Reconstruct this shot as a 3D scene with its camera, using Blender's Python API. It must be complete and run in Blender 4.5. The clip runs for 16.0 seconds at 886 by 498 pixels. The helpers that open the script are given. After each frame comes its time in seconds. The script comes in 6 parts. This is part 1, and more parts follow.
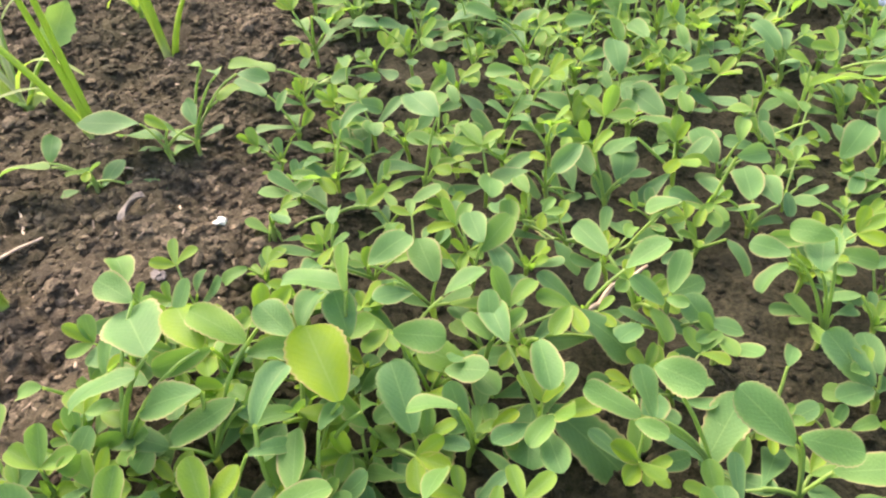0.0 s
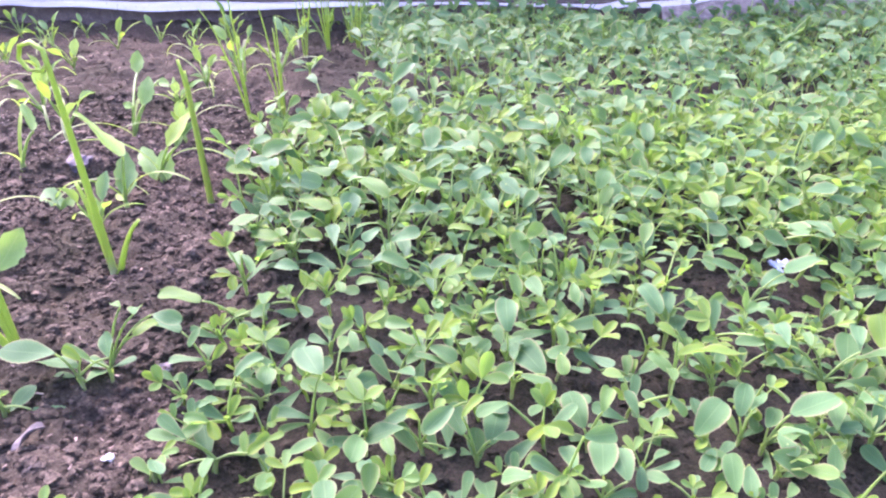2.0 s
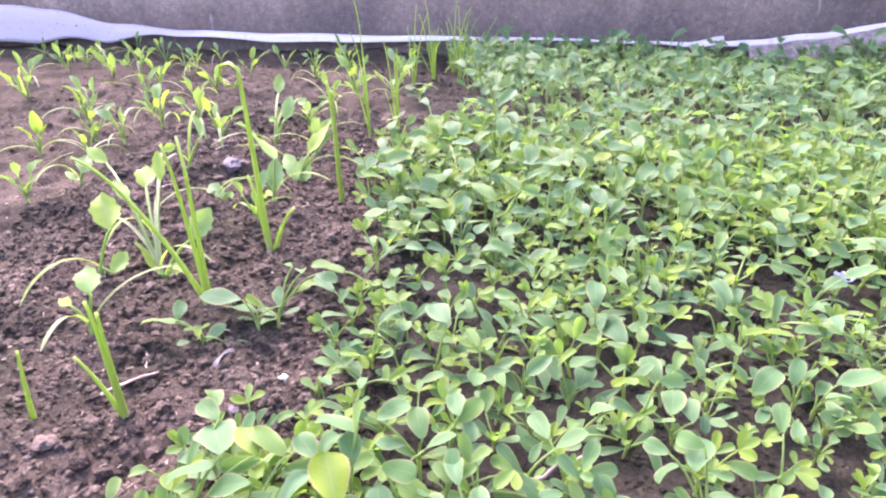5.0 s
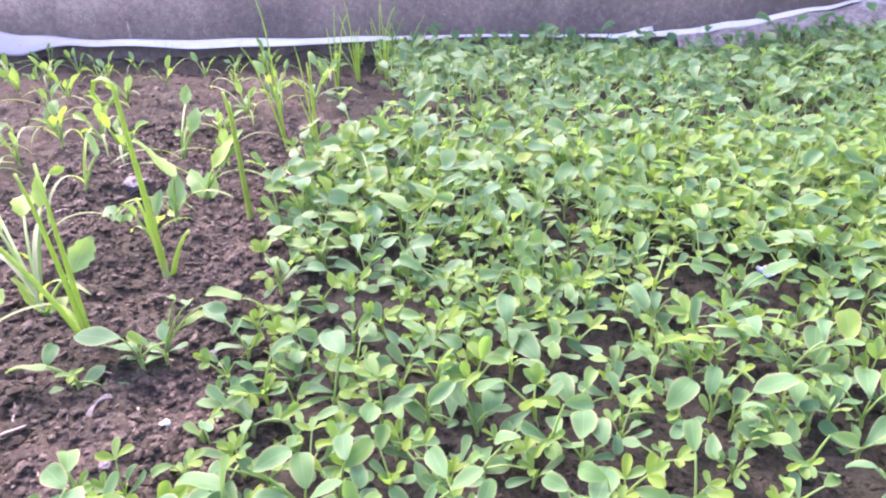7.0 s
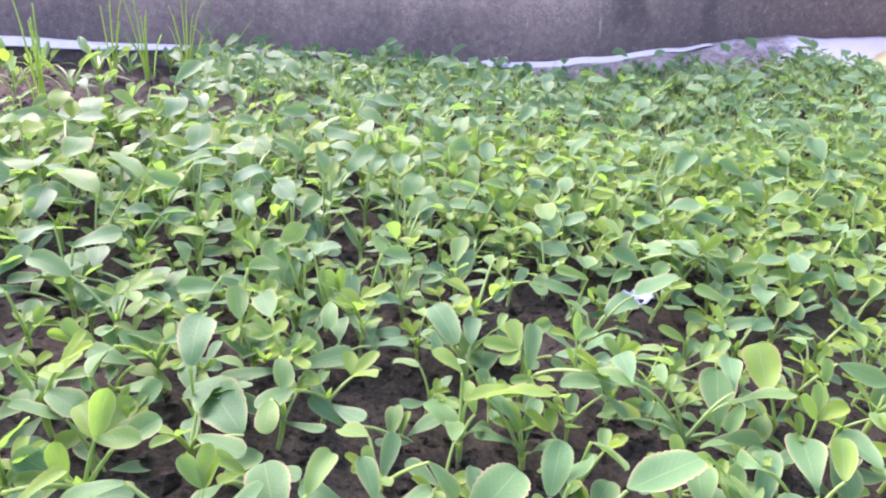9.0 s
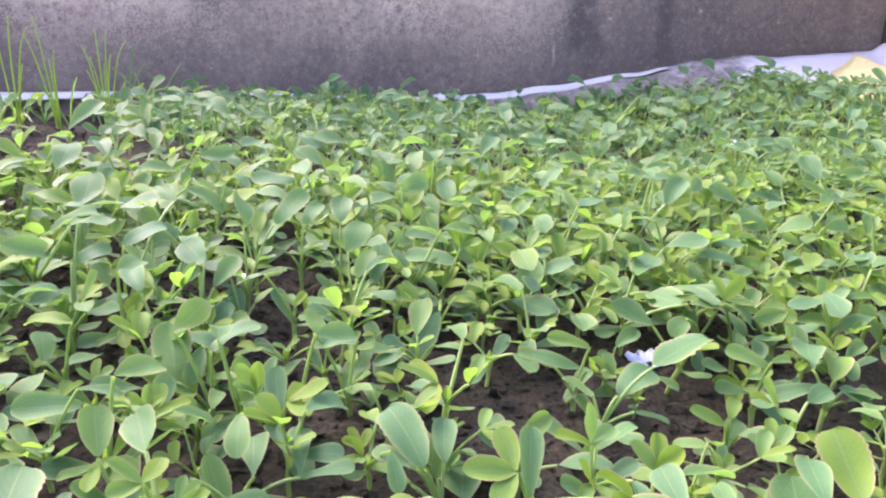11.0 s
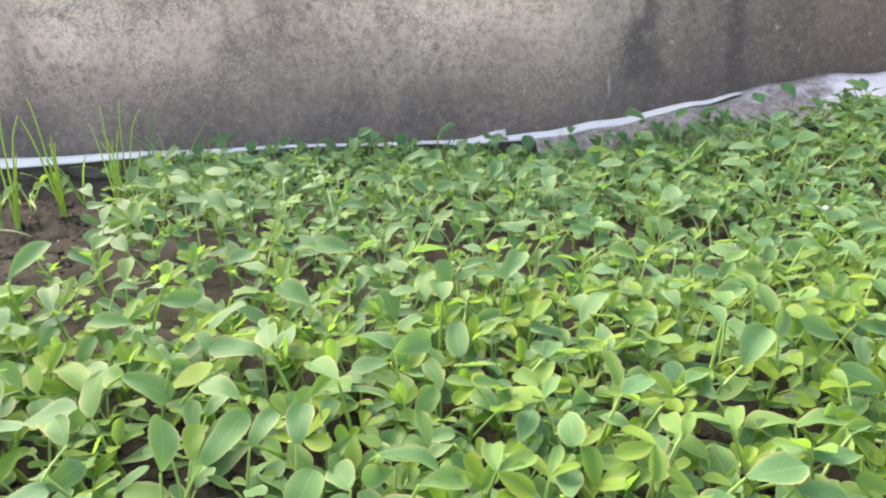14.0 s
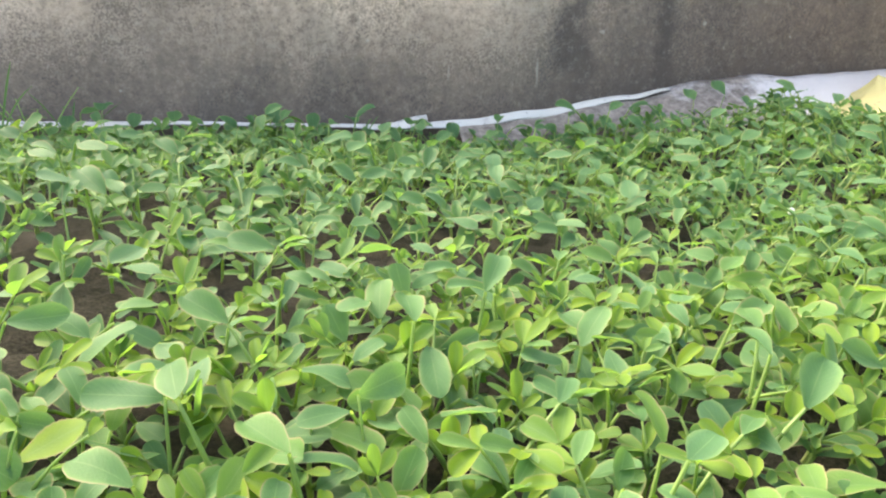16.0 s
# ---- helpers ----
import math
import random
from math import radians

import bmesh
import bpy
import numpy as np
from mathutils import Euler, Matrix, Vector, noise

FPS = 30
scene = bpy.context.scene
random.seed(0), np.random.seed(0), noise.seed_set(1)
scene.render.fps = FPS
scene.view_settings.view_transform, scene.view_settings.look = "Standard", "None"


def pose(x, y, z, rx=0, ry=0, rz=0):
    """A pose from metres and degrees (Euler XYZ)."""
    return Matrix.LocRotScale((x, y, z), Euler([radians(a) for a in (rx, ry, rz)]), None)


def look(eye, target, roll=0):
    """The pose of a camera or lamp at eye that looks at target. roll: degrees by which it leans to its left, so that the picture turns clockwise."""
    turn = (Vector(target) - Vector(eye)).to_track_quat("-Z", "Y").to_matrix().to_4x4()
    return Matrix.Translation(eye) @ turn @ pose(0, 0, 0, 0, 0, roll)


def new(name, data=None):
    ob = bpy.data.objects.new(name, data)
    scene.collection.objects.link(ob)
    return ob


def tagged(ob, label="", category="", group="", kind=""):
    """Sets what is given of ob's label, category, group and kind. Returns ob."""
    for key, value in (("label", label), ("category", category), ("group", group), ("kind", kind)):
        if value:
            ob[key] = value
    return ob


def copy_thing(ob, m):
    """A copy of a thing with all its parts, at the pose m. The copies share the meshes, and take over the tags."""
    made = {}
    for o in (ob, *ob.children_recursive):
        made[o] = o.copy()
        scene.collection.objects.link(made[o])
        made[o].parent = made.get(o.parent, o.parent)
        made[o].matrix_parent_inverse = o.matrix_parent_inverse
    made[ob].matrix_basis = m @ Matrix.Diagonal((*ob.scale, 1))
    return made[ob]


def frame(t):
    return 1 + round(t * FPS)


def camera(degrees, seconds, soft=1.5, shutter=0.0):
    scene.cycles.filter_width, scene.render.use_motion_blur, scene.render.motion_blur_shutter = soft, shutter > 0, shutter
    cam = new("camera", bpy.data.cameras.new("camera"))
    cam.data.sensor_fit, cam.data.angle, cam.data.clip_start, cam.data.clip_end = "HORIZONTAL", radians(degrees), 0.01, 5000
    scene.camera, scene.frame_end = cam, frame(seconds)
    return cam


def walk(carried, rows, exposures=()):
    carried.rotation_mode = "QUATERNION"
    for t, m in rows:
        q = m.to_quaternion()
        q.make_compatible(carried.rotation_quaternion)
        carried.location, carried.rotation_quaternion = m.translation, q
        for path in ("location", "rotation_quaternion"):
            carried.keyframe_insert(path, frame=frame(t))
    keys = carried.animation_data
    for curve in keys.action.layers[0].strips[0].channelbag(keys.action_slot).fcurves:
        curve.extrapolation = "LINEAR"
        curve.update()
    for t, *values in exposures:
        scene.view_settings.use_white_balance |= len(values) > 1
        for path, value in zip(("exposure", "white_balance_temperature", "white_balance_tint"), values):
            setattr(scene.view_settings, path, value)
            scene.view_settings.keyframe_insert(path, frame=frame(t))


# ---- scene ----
cam = camera(65.2, 16.0, soft=2.2)
PATH = [
    (0, (0.025, 0.014, 0.183), (-0.069, 1.476, -1.178), -5.5),
    (0.5, (0.045, 0.024, 0.194), (0.018, 1.589, -1.051), -3.4),
    (1, (0.067, 0.027, 0.205), (0.113, 1.648, -0.966), -1.4),
    (1.5, (0.089, 0.025, 0.215), (0.143, 1.695, -0.885), -0.0),
    (2, (0.073, 0.018, 0.228), (0.008, 1.754, -0.762), -0.7),
    (2.5, (0.061, 0.012, 0.23), (-0.076, 1.767, -0.72), -1.0),
    (3, (0.055, -0.006, 0.238), (-0.143, 1.749, -0.701), -1.6),
    (3.5, (0.059, -0.049, 0.24), (-0.217, 1.724, -0.643), -1.1),
    (3.7, (0.055, -0.056, 0.24), (-0.223, 1.717, -0.643), -0.7),
    (5.8, (0.067, -0.066, 0.247), (-0.21, 1.689, -0.671), -1.4),
    (6, (0.069, -0.061, 0.248), (-0.187, 1.702, -0.661), -1.4),
    (6.5, (0.075, -0.052, 0.245), (-0.16, 1.708, -0.674), -2.2),
    (7, (0.09, -0.033, 0.24), (-0.073, 1.737, -0.677), -2.4),
    (7.5, (0.109, -0.008, 0.234), (0.029, 1.751, -0.715), -2.8),
    (8, (0.13, 0.028, 0.207), (0.138, 1.838, -0.644), -1.0),
    (8.2, (0.14, 0.049, 0.189), (0.2, 1.869, -0.637), 0.2),
    (10.3, (0.152, 0.16, 0.112), (0.445, 2.025, -0.549), 2.8),
    (10.5, (0.153, 0.167, 0.116), (0.451, 2.03, -0.546), 2.0),
    (11, (0.158, 0.182, 0.119), (0.472, 2.053, -0.515), 1.1),
    (11.5, (0.165, 0.202, 0.123), (0.518, 2.064, -0.515), 0.2),
    (12, (0.173, 0.223, 0.122), (0.581, 2.082, -0.491), 0.7),
    (12.5, (0.178, 0.241, 0.132), (0.611, 2.104, -0.453), 0.2),
    (13, (0.186, 0.26, 0.146), (0.5, 2.148, -0.434), -0.1),
    (13.5, (0.174, 0.273, 0.162), (0.25, 2.171, -0.465), -3.3),
    (14, (0.203, 0.283, 0.168), (0.322, 2.176, -0.466), -2.4),
    (14.5, (0.19, 0.297, 0.162), (0.38, 2.174, -0.501), 1.9),
    (15, (0.179, 0.316, 0.152), (0.413, 2.164, -0.575), 2.9),
    (15.5, (0.178, 0.341, 0.143), (0.528, 2.16, -0.61), 0.1),
    (16, (0.178, 0.369, 0.145), (0.609, 2.209, -0.51), 1.7),
]
EXPOSURES = [(0, 2.75, 7150, 16), (0.5, 2.86, 6350, 33), (1.5, 3.10, 5500, 55), (3.5, 3.21, 5900, 54), (7, 3.20, 5750, 50), (8, 3.12, 5720, 49), (11, 2.81, 5980, 43), (14, 2.81, 6650, 20), (16, 2.78, 6850, 14)]
walk(cam, [(t, look(eye, target, roll)) for t, eye, target, roll in PATH], EXPOSURES)

# ---- light ----
SUN_AZ, SUN_EL = radians(-40.0), radians(46.0)  # azimuth from +y towards +x
to_sun = Vector((math.sin(SUN_AZ) * math.cos(SUN_EL), math.cos(SUN_AZ) * math.cos(SUN_EL), math.sin(SUN_EL)))
world = bpy.data.worlds.new("sky")
scene.world = world
world.use_nodes = True
wn = world.node_tree.nodes
sky = wn.new("ShaderNodeTexSky")
sky.sky_type, sky.sun_disc = "NISHITA", False
sky.sun_elevation, sky.sun_rotation = SUN_EL, SUN_AZ
sky.air_density, sky.dust_density = 1.0, 6.0
world.node_tree.links.new(sky.outputs[0], wn["Background"].inputs["Color"])
wn["Background"].inputs["Strength"].default_value = 0.15
lamp = new("sun", bpy.data.lights.new("sun", "SUN"))
lamp.data.energy, lamp.data.angle, lamp.data.color = 0.30, radians(36.0), (1.0, 0.90, 0.74)
lamp.matrix_basis = look((0, 0, 3), Vector((0, 0, 3)) - to_sun)


# ---- materials ----
class Nodes:
    """A node material with short calls."""

    def __init__(self, name):
        self.mat = bpy.data.materials.new(name)
        self.mat.use_nodes = True
        self.tree = self.mat.node_tree
        self.bsdf = self.tree.nodes["Principled BSDF"]
        self.out = self.tree.nodes["Material Output"]

    def add(self, kind, **sets):
        node = self.tree.nodes.new("ShaderNode" + kind)
        for key, value in sets.items():
            if key in node.inputs:
                node.inputs[key].default_value = value
        return node

    def link(self, a, b):
        self.tree.links.new(a, b)

    def noise(self, scale, detail=4.0, rough=0.55, coord=None):
        n = self.add("TexNoise", Scale=scale, Detail=detail, Roughness=rough)
        if coord is not None:
            self.link(coord, n.inputs["Vector"])
        return n.outputs["Fac"]

    def ramp(self, fac, *stops):
        r = self.add("ValToRGB")
        while len(r.color_ramp.elements) < len(stops):
            r.color_ramp.elements.new(0.5)
        for e, (at, col) in zip(r.color_ramp.elements, stops):
            e.position = at
            e.color = (*col, 1.0) if len(col) == 3 else col
        self.link(fac, r.inputs["Fac"])
        return r.outputs["Color"]

    def mix(self, fac, a, b, mode="MIX"):
        m = self.tree.nodes.new("ShaderNodeMix")
        m.data_type, m.blend_type = "RGBA", mode
        for value, at in ((fac, 0), (a, 6), (b, 7)):
            if hasattr(value, "node"):
                self.link(value, m.inputs[at])
            else:
                m.inputs[at].default_value = value if at == 0 else (*value, 1.0)
        return m.outputs[2]

    def calc(self, op, a, b=0.0, c=0.0):
        m = self.tree.nodes.new("ShaderNodeMath")
        m.operation = op
        for at, value in enumerate((a, b, c)):
            if hasattr(value, "node"):
                self.link(value, m.inputs[at])
            else:
                m.inputs[at].default_value = value
        return m.outputs[0]

    def bump(self, height, strength, distance):
        b = self.add("Bump", Strength=strength, Distance=distance)
        self.link(height, b.inputs["Height"])
        self.link(b.outputs["Normal"], self.bsdf.inputs["Normal"])
        return b.outputs["Normal"]

    def here(self):
        return self.add("TexCoord").outputs["Object"]


def leaf_material(name, stops, glow, rim=0.65, gloss=0.55, thin=0.36):
    """A thin leaf: colour by youth, painted-in backlight and chance, a pale midrib, a reddish rim, light passing
    through it.
    """
    n = Nodes(name)
    tone = n.add("Attribute")
    tone.attribute_name = "tone"
    chance = n.calc("FRACT", n.calc("ADD", n.add("ObjectInfo").outputs["Random"], n.add("NewGeometry").outputs["Random Per Island"]))
    age_glow = n.calc("ADD", tone.outputs["Fac"], n.calc("MULTIPLY", n.calc("SUBTRACT", chance, 0.5), 0.26))
    colour = n.ramp(age_glow, *stops)
    uv = n.add("SeparateXYZ")
    n.link(n.add("TexCoord").outputs["UV"], uv.inputs[0])
    across = n.calc("ABSOLUTE", n.calc("SUBTRACT", n.calc("MULTIPLY", uv.outputs["X"], 2.0), 1.0))
    place = n.add("NewGeometry").outputs["Position"]
    vein = n.add("TexWave", Scale=3.2, Distortion=1.2, Detail=1.0)
    skew = n.add("CombineXYZ")
    n.link(n.calc("ADD", uv.outputs["Y"], n.calc("MULTIPLY", across, -0.35)), skew.inputs[0])
    n.link(skew.outputs[0], vein.inputs["Vector"])
    clear = n.ramp(age_glow, (0.45, (1, 1, 1)), (0.95, (0.25, 0.25, 0.25)))
    blot, grain = n.noise(240.0, 4.0, 0.65, place), n.noise(1100.0, 3.0, 0.6, place)
    inner = n.calc("ADD", across, n.calc("MULTIPLY", n.calc("SUBTRACT", blot, 0.5), 1.1))
    colour = n.mix(n.ramp(inner, (0.15, (0.42, 0.42, 0.42)), (0.75, (0, 0, 0))), colour, (0.056, 0.138, 0.046))
    colour = n.mix(n.calc("MULTIPLY", clear, n.ramp(inner, (0.60, (0, 0, 0)), (1.05, (0.26, 0.26, 0.26)))), colour, (0.135, 0.265, 0.078))
    colour = n.mix(n.ramp(grain, (0.52, (0, 0, 0)), (0.72, (0.13, 0.13, 0.13))), colour, (0.155, 0.275, 0.085))
    colour = n.mix(n.calc("MULTIPLY", vein.outputs["Fac"], 0.05), colour, (0.26, 0.38, 0.14))
    colour = n.mix(n.ramp(across, (0.0, (0.42, 0.42, 0.42)), (0.055, (0, 0, 0))), colour, (0.215, 0.335, 0.115))
    colour = n.mix(n.calc("MULTIPLY", clear, n.ramp(across, (0.70, (0, 0, 0)), (0.93, (0.42, 0.42, 0.42)))), colour, (0.195, 0.310, 0.095))
    edge = n.ramp(across, (0.88, (0, 0, 0)), (0.97, (rim, rim, rim)))
    colour = n.mix(n.calc("MULTIPLY", edge, n.ramp(chance, (0.1, (0.1, 0.1, 0.1)), (0.7, (1, 1, 1)))), colour, (0.40, 0.25, 0.16))
    n.link(colour, n.bsdf.inputs["Base Color"])
    n.bsdf.inputs["Roughness"].default_value = gloss
    n.bsdf.inputs["Specular IOR Level"].default_value = 0.16
    n.bsdf.inputs["Sheen Weight"].default_value = 0.0
    normal = n.bump(n.calc("ADD", n.calc("MULTIPLY", vein.outputs["Fac"], 0.10), n.noise(1500.0, 2.0, 0.6, place)), 0.35, 0.0005)
    through_light = n.add("BsdfTranslucent")
    n.link(n.mix(n.ramp(age_glow, (0.3, (0.58,) * 3), (0.95, (0.85,) * 3)), colour, glow), through_light.inputs["Color"])
    n.link(normal, through_light.inputs["Normal"])
    both = n.add("MixShader")
    n.link(n.ramp(age_glow, (0.1, (thin - 0.05,) * 3), (0.75, (thin + 0.02,) * 3), (1.0, (thin + 0.09,) * 3)), both.inputs[0])
    n.link(n.bsdf.outputs[0], both.inputs[1])
    n.link(through_light.outputs[0], both.inputs[2])
    n.link(both.outputs[0], n.out.inputs["Surface"])
    return n.mat


def stem_material(name, low, high):
    n = Nodes(name)
    tone = n.add("Attribute")
    tone.attribute_name = "tone"
    colour = n.ramp(tone.outputs["Fac"], (0.0, low), (0.5, high), (1.0, tuple(0.8 * c for c in high)))
    place = n.add("NewGeometry").outputs["Position"]
    n.link(n.mix(n.calc("MULTIPLY", n.noise(300.0, 3.0, 0.6, place), 0.45), colour, (0.30, 0.34, 0.12)), n.bsdf.inputs["Base Color"])
    n.bsdf.inputs["Roughness"].default_value = 0.45
    n.bsdf.inputs["Subsurface Weight"].default_value = 0.0
    n.bump(n.noise(900.0, 2.0, 0.6, place), 0.3, 0.0004)
    glow = n.add("BsdfTranslucent")
    glow.inputs["Color"].default_value = (0.34, 0.52, 0.08, 1)
    both = n.add("MixShader")
    both.inputs[0].default_value = 0.42
    n.link(n.bsdf.outputs[0], both.inputs[1])
    n.link(glow.outputs[0], both.inputs[2])
    n.link(both.outputs[0], n.out.inputs["Surface"])
    return n.mat


def soil_material(name, dark, mid, light):
    n = Nodes(name)
    place = n.add("NewGeometry").outputs["Position"]
    island = n.add("NewGeometry").outputs["Random Per Island"]
    fine = n.noise(520.0, 5.0, 0.7, place)
    wide = n.noise(14.0, 4.0, 0.6, place)
    mixed = n.calc("ADD", n.calc("MULTIPLY", fine, 0.55), n.calc("ADD", n.calc("MULTIPLY", wide, 0.3), n.calc("MULTIPLY", island, 0.22)))
    colour = n.ramp(mixed, (0.38, dark), (0.54, mid), (0.74, light))
    speck = n.ramp(n.noise(1300.0, 2.0, 0.5, place), (0.70, (0, 0, 0)), (0.76, (0.5, 0.5, 0.5)))
    colour = n.mix(speck, colour, (0.30, 0.24, 0.20))
    moss = n.ramp(n.noise(9.0, 5.0, 0.7, place), (0.42, (0, 0, 0)), (0.66, (0.62, 0.62, 0.62)))
    colour = n.mix(moss, colour, (0.027, 0.028, 0.013))
    # the watered, sown part: wet, algal, with the seedlings' shade put into its colour
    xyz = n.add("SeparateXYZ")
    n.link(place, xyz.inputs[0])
    wet_shade = n.calc("ADD", xyz.outputs["X"], n.calc("MULTIPLY", n.calc("SUBTRACT", n.noise(20.0, 4.0, 0.6, place), 0.5), 0.14))
    # towards the wall the darkening reaches further left
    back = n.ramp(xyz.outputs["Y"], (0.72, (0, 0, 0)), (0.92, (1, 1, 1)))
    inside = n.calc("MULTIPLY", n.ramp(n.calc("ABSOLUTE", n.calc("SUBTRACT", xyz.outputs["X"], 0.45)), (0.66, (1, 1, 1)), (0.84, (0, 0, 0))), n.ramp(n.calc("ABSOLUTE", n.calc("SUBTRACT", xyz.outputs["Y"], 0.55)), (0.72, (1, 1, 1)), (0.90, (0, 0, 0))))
    colour = n.mix(n.calc("MULTIPLY", inside, n.ramp(n.calc("ADD", n.calc("MULTIPLY", back, 0.12), n.calc("ADD", wet_shade, 0.5)), (0.40, (0, 0, 0)), (0.48, (0.86, 0.86, 0.86)))), colour, n.ramp(fine, (0.4, (0.010, 0.010, 0.006)), (0.65, (0.034, 0.034, 0.020))))
    n.link(colour, n.bsdf.inputs["Base Color"])
    n.bsdf.inputs["Roughness"].default_value = 0.95
    n.bsdf.inputs["Specular IOR Level"].default_value = 0.15
    n.bump(n.calc("ADD", n.calc("MULTIPLY", n.noise(160.0, 6.0, 0.75, place), 1.0), n.calc("MULTIPLY", fine, 0.6)), 0.9, 0.003)
    return n.mat


def concrete_material():
    """Old grey plaster: pale above, damp and black with algae low down in uneven patches, dark specks all over."""
    n = Nodes("weathered_concrete")
    place = n.add("NewGeometry").outputs["Position"]
    xyz = n.add("SeparateXYZ")
    n.link(place, xyz.inputs[0])
    wide = n.noise(3.2, 5.0, 0.6, place)
    mid = n.noise(17.0, 6.0, 0.65, place)
    fine = n.noise(330.0, 5.0, 0.7, place)
    colour = n.ramp(wide, (0.30, (0.504, 0.373, 0.253)), (0.52, (0.745, 0.567, 0.386)), (0.72, (0.880, 0.724, 0.501)))
    # the rising damp: its upper line wanders
    line = n.calc("ADD", n.calc("MULTIPLY", n.calc("SUBTRACT", wide, 0.5), 0.16), n.calc("MULTIPLY", n.calc("SUBTRACT", mid, 0.5), 0.12))
    height = n.calc("ADD", xyz.outputs["Z"], line)
    damp = n.ramp(height, (0.0, (0.90, 0.90, 0.90)), (0.06, (0.72, 0.72, 0.72)), (0.17, (0, 0, 0)))
    colour = n.mix(damp, colour, (0.089, 0.071, 0.052))
    # the wall's colour darkens broadly towards the corner
    east = n.calc("ADD", xyz.outputs["X"], n.calc("MULTIPLY", n.calc("SUBTRACT", wide, 0.5), 0.7))
    colour = n.mix(n.ramp(n.calc("MULTIPLY", east, 0.5), (0.20, (0, 0, 0)), (0.32, (0.74, 0.74, 0.74))), colour, (0.089, 0.073, 0.055))
    # a black run of damp below the top, and a smaller one beside it
    for at, reach in ((0.565, 0.030), (0.70, 0.022)):
        off = n.calc("ABSOLUTE", n.calc("ADD", n.calc("SUBTRACT", xyz.outputs["X"], at), n.calc("MULTIPLY", n.calc("SUBTRACT", mid, 0.5), 0.13)))
        run = n.calc("MULTIPLY", n.ramp(n.calc("DIVIDE", off, reach), (0.2, (0.75,) * 3), (1.0, (0, 0, 0))), n.ramp(n.calc("ADD", xyz.outputs["Z"], n.calc("MULTIPLY", mid, 0.05)), (0.05, (0.2,) * 3), (0.12, (1, 1, 1))))
        colour = n.mix(run, colour, (0.063, 0.054, 0.043))
    stretch = n.add("Mapping")
    stretch.inputs["Scale"].default_value = (1.0, 1.0, 0.22)
    n.link(place, stretch.inputs["Vector"])
    streak = n.noise(9.0, 6.0, 0.6, stretch.outputs[0])
    colour = n.mix(n.ramp(streak, (0.50, (0, 0, 0)), (0.72, (0.75, 0.75, 0.75))), colour, (0.105, 0.092, 0.072))
    spot = n.ramp(n.calc("ADD", n.calc("MULTIPLY", fine, 0.7), n.calc("MULTIPLY", mid, 0.3)), (0.47, (0, 0, 0)), (0.60, (0.6, 0.6, 0.6)))
    colour = n.mix(n.calc("MULTIPLY", spot, n.ramp(mid, (0.36, (0, 0, 0)), (0.58, (1, 1, 1)))), colour, (0.058, 0.049, 0.039))
    grain = n.noise(120.0, 7.0, 0.78, place)
    colour = n.mix(n.ramp(grain, (0.46, (0, 0, 0)), (0.66, (0.55, 0.55, 0.55))), colour, (0.089, 0.071, 0.053))
    # clusters of black algae dots
    dots = n.ramp(n.noise(75.0, 6.0, 0.75, place), (0.53, (0, 0, 0)), (0.62, (0.5, 0.5, 0.5)))
    colour = n.mix(n.calc("MULTIPLY", dots, n.ramp(n.noise(7.0, 3.0, 0.6, place), (0.42, (0, 0, 0)), (0.58, (1, 1, 1)))), colour, (0.063, 0.052, 0.040))
    colour = n.mix(n.ramp(grain, (0.34, (0.15, 0.15, 0.15)), (0.46, (0, 0, 0))), colour, (0.609, 0.551, 0.414))
    thin_lines = n.add("Mapping")
    thin_lines.inputs["Scale"].default_value = (1.0, 1.0, 0.12)
    n.link(place, thin_lines.inputs["Vector"])
    drip = n.ramp(n.noise(70.0, 2.0, 0.4, thin_lines.outputs[0]), (0.70, (0, 0, 0)), (0.76, (0.4, 0.4, 0.4)))
    colour = n.mix(n.calc("MULTIPLY", drip, n.ramp(mid, (0.45, (0, 0, 0)), (0.6, (1, 1, 1)))), colour, (0.651, 0.605, 0.460))
    chip = n.ramp(n.noise(62.0, 2.0, 0.5, place), (0.75, (0, 0, 0)), (0.80, (0.4, 0.4, 0.4)))
    colour = n.mix(chip, colour, (0.525, 0.508, 0.405))
    n.link(colour, n.bsdf.inputs["Base Color"])
    n.bsdf.inputs["Roughness"].default_value = 0.88
    n.bump(n.calc("ADD", n.calc("MULTIPLY", mid, 1.0), n.calc("MULTIPLY", fine, 0.4)), 0.5, 0.006)
    return n.mat


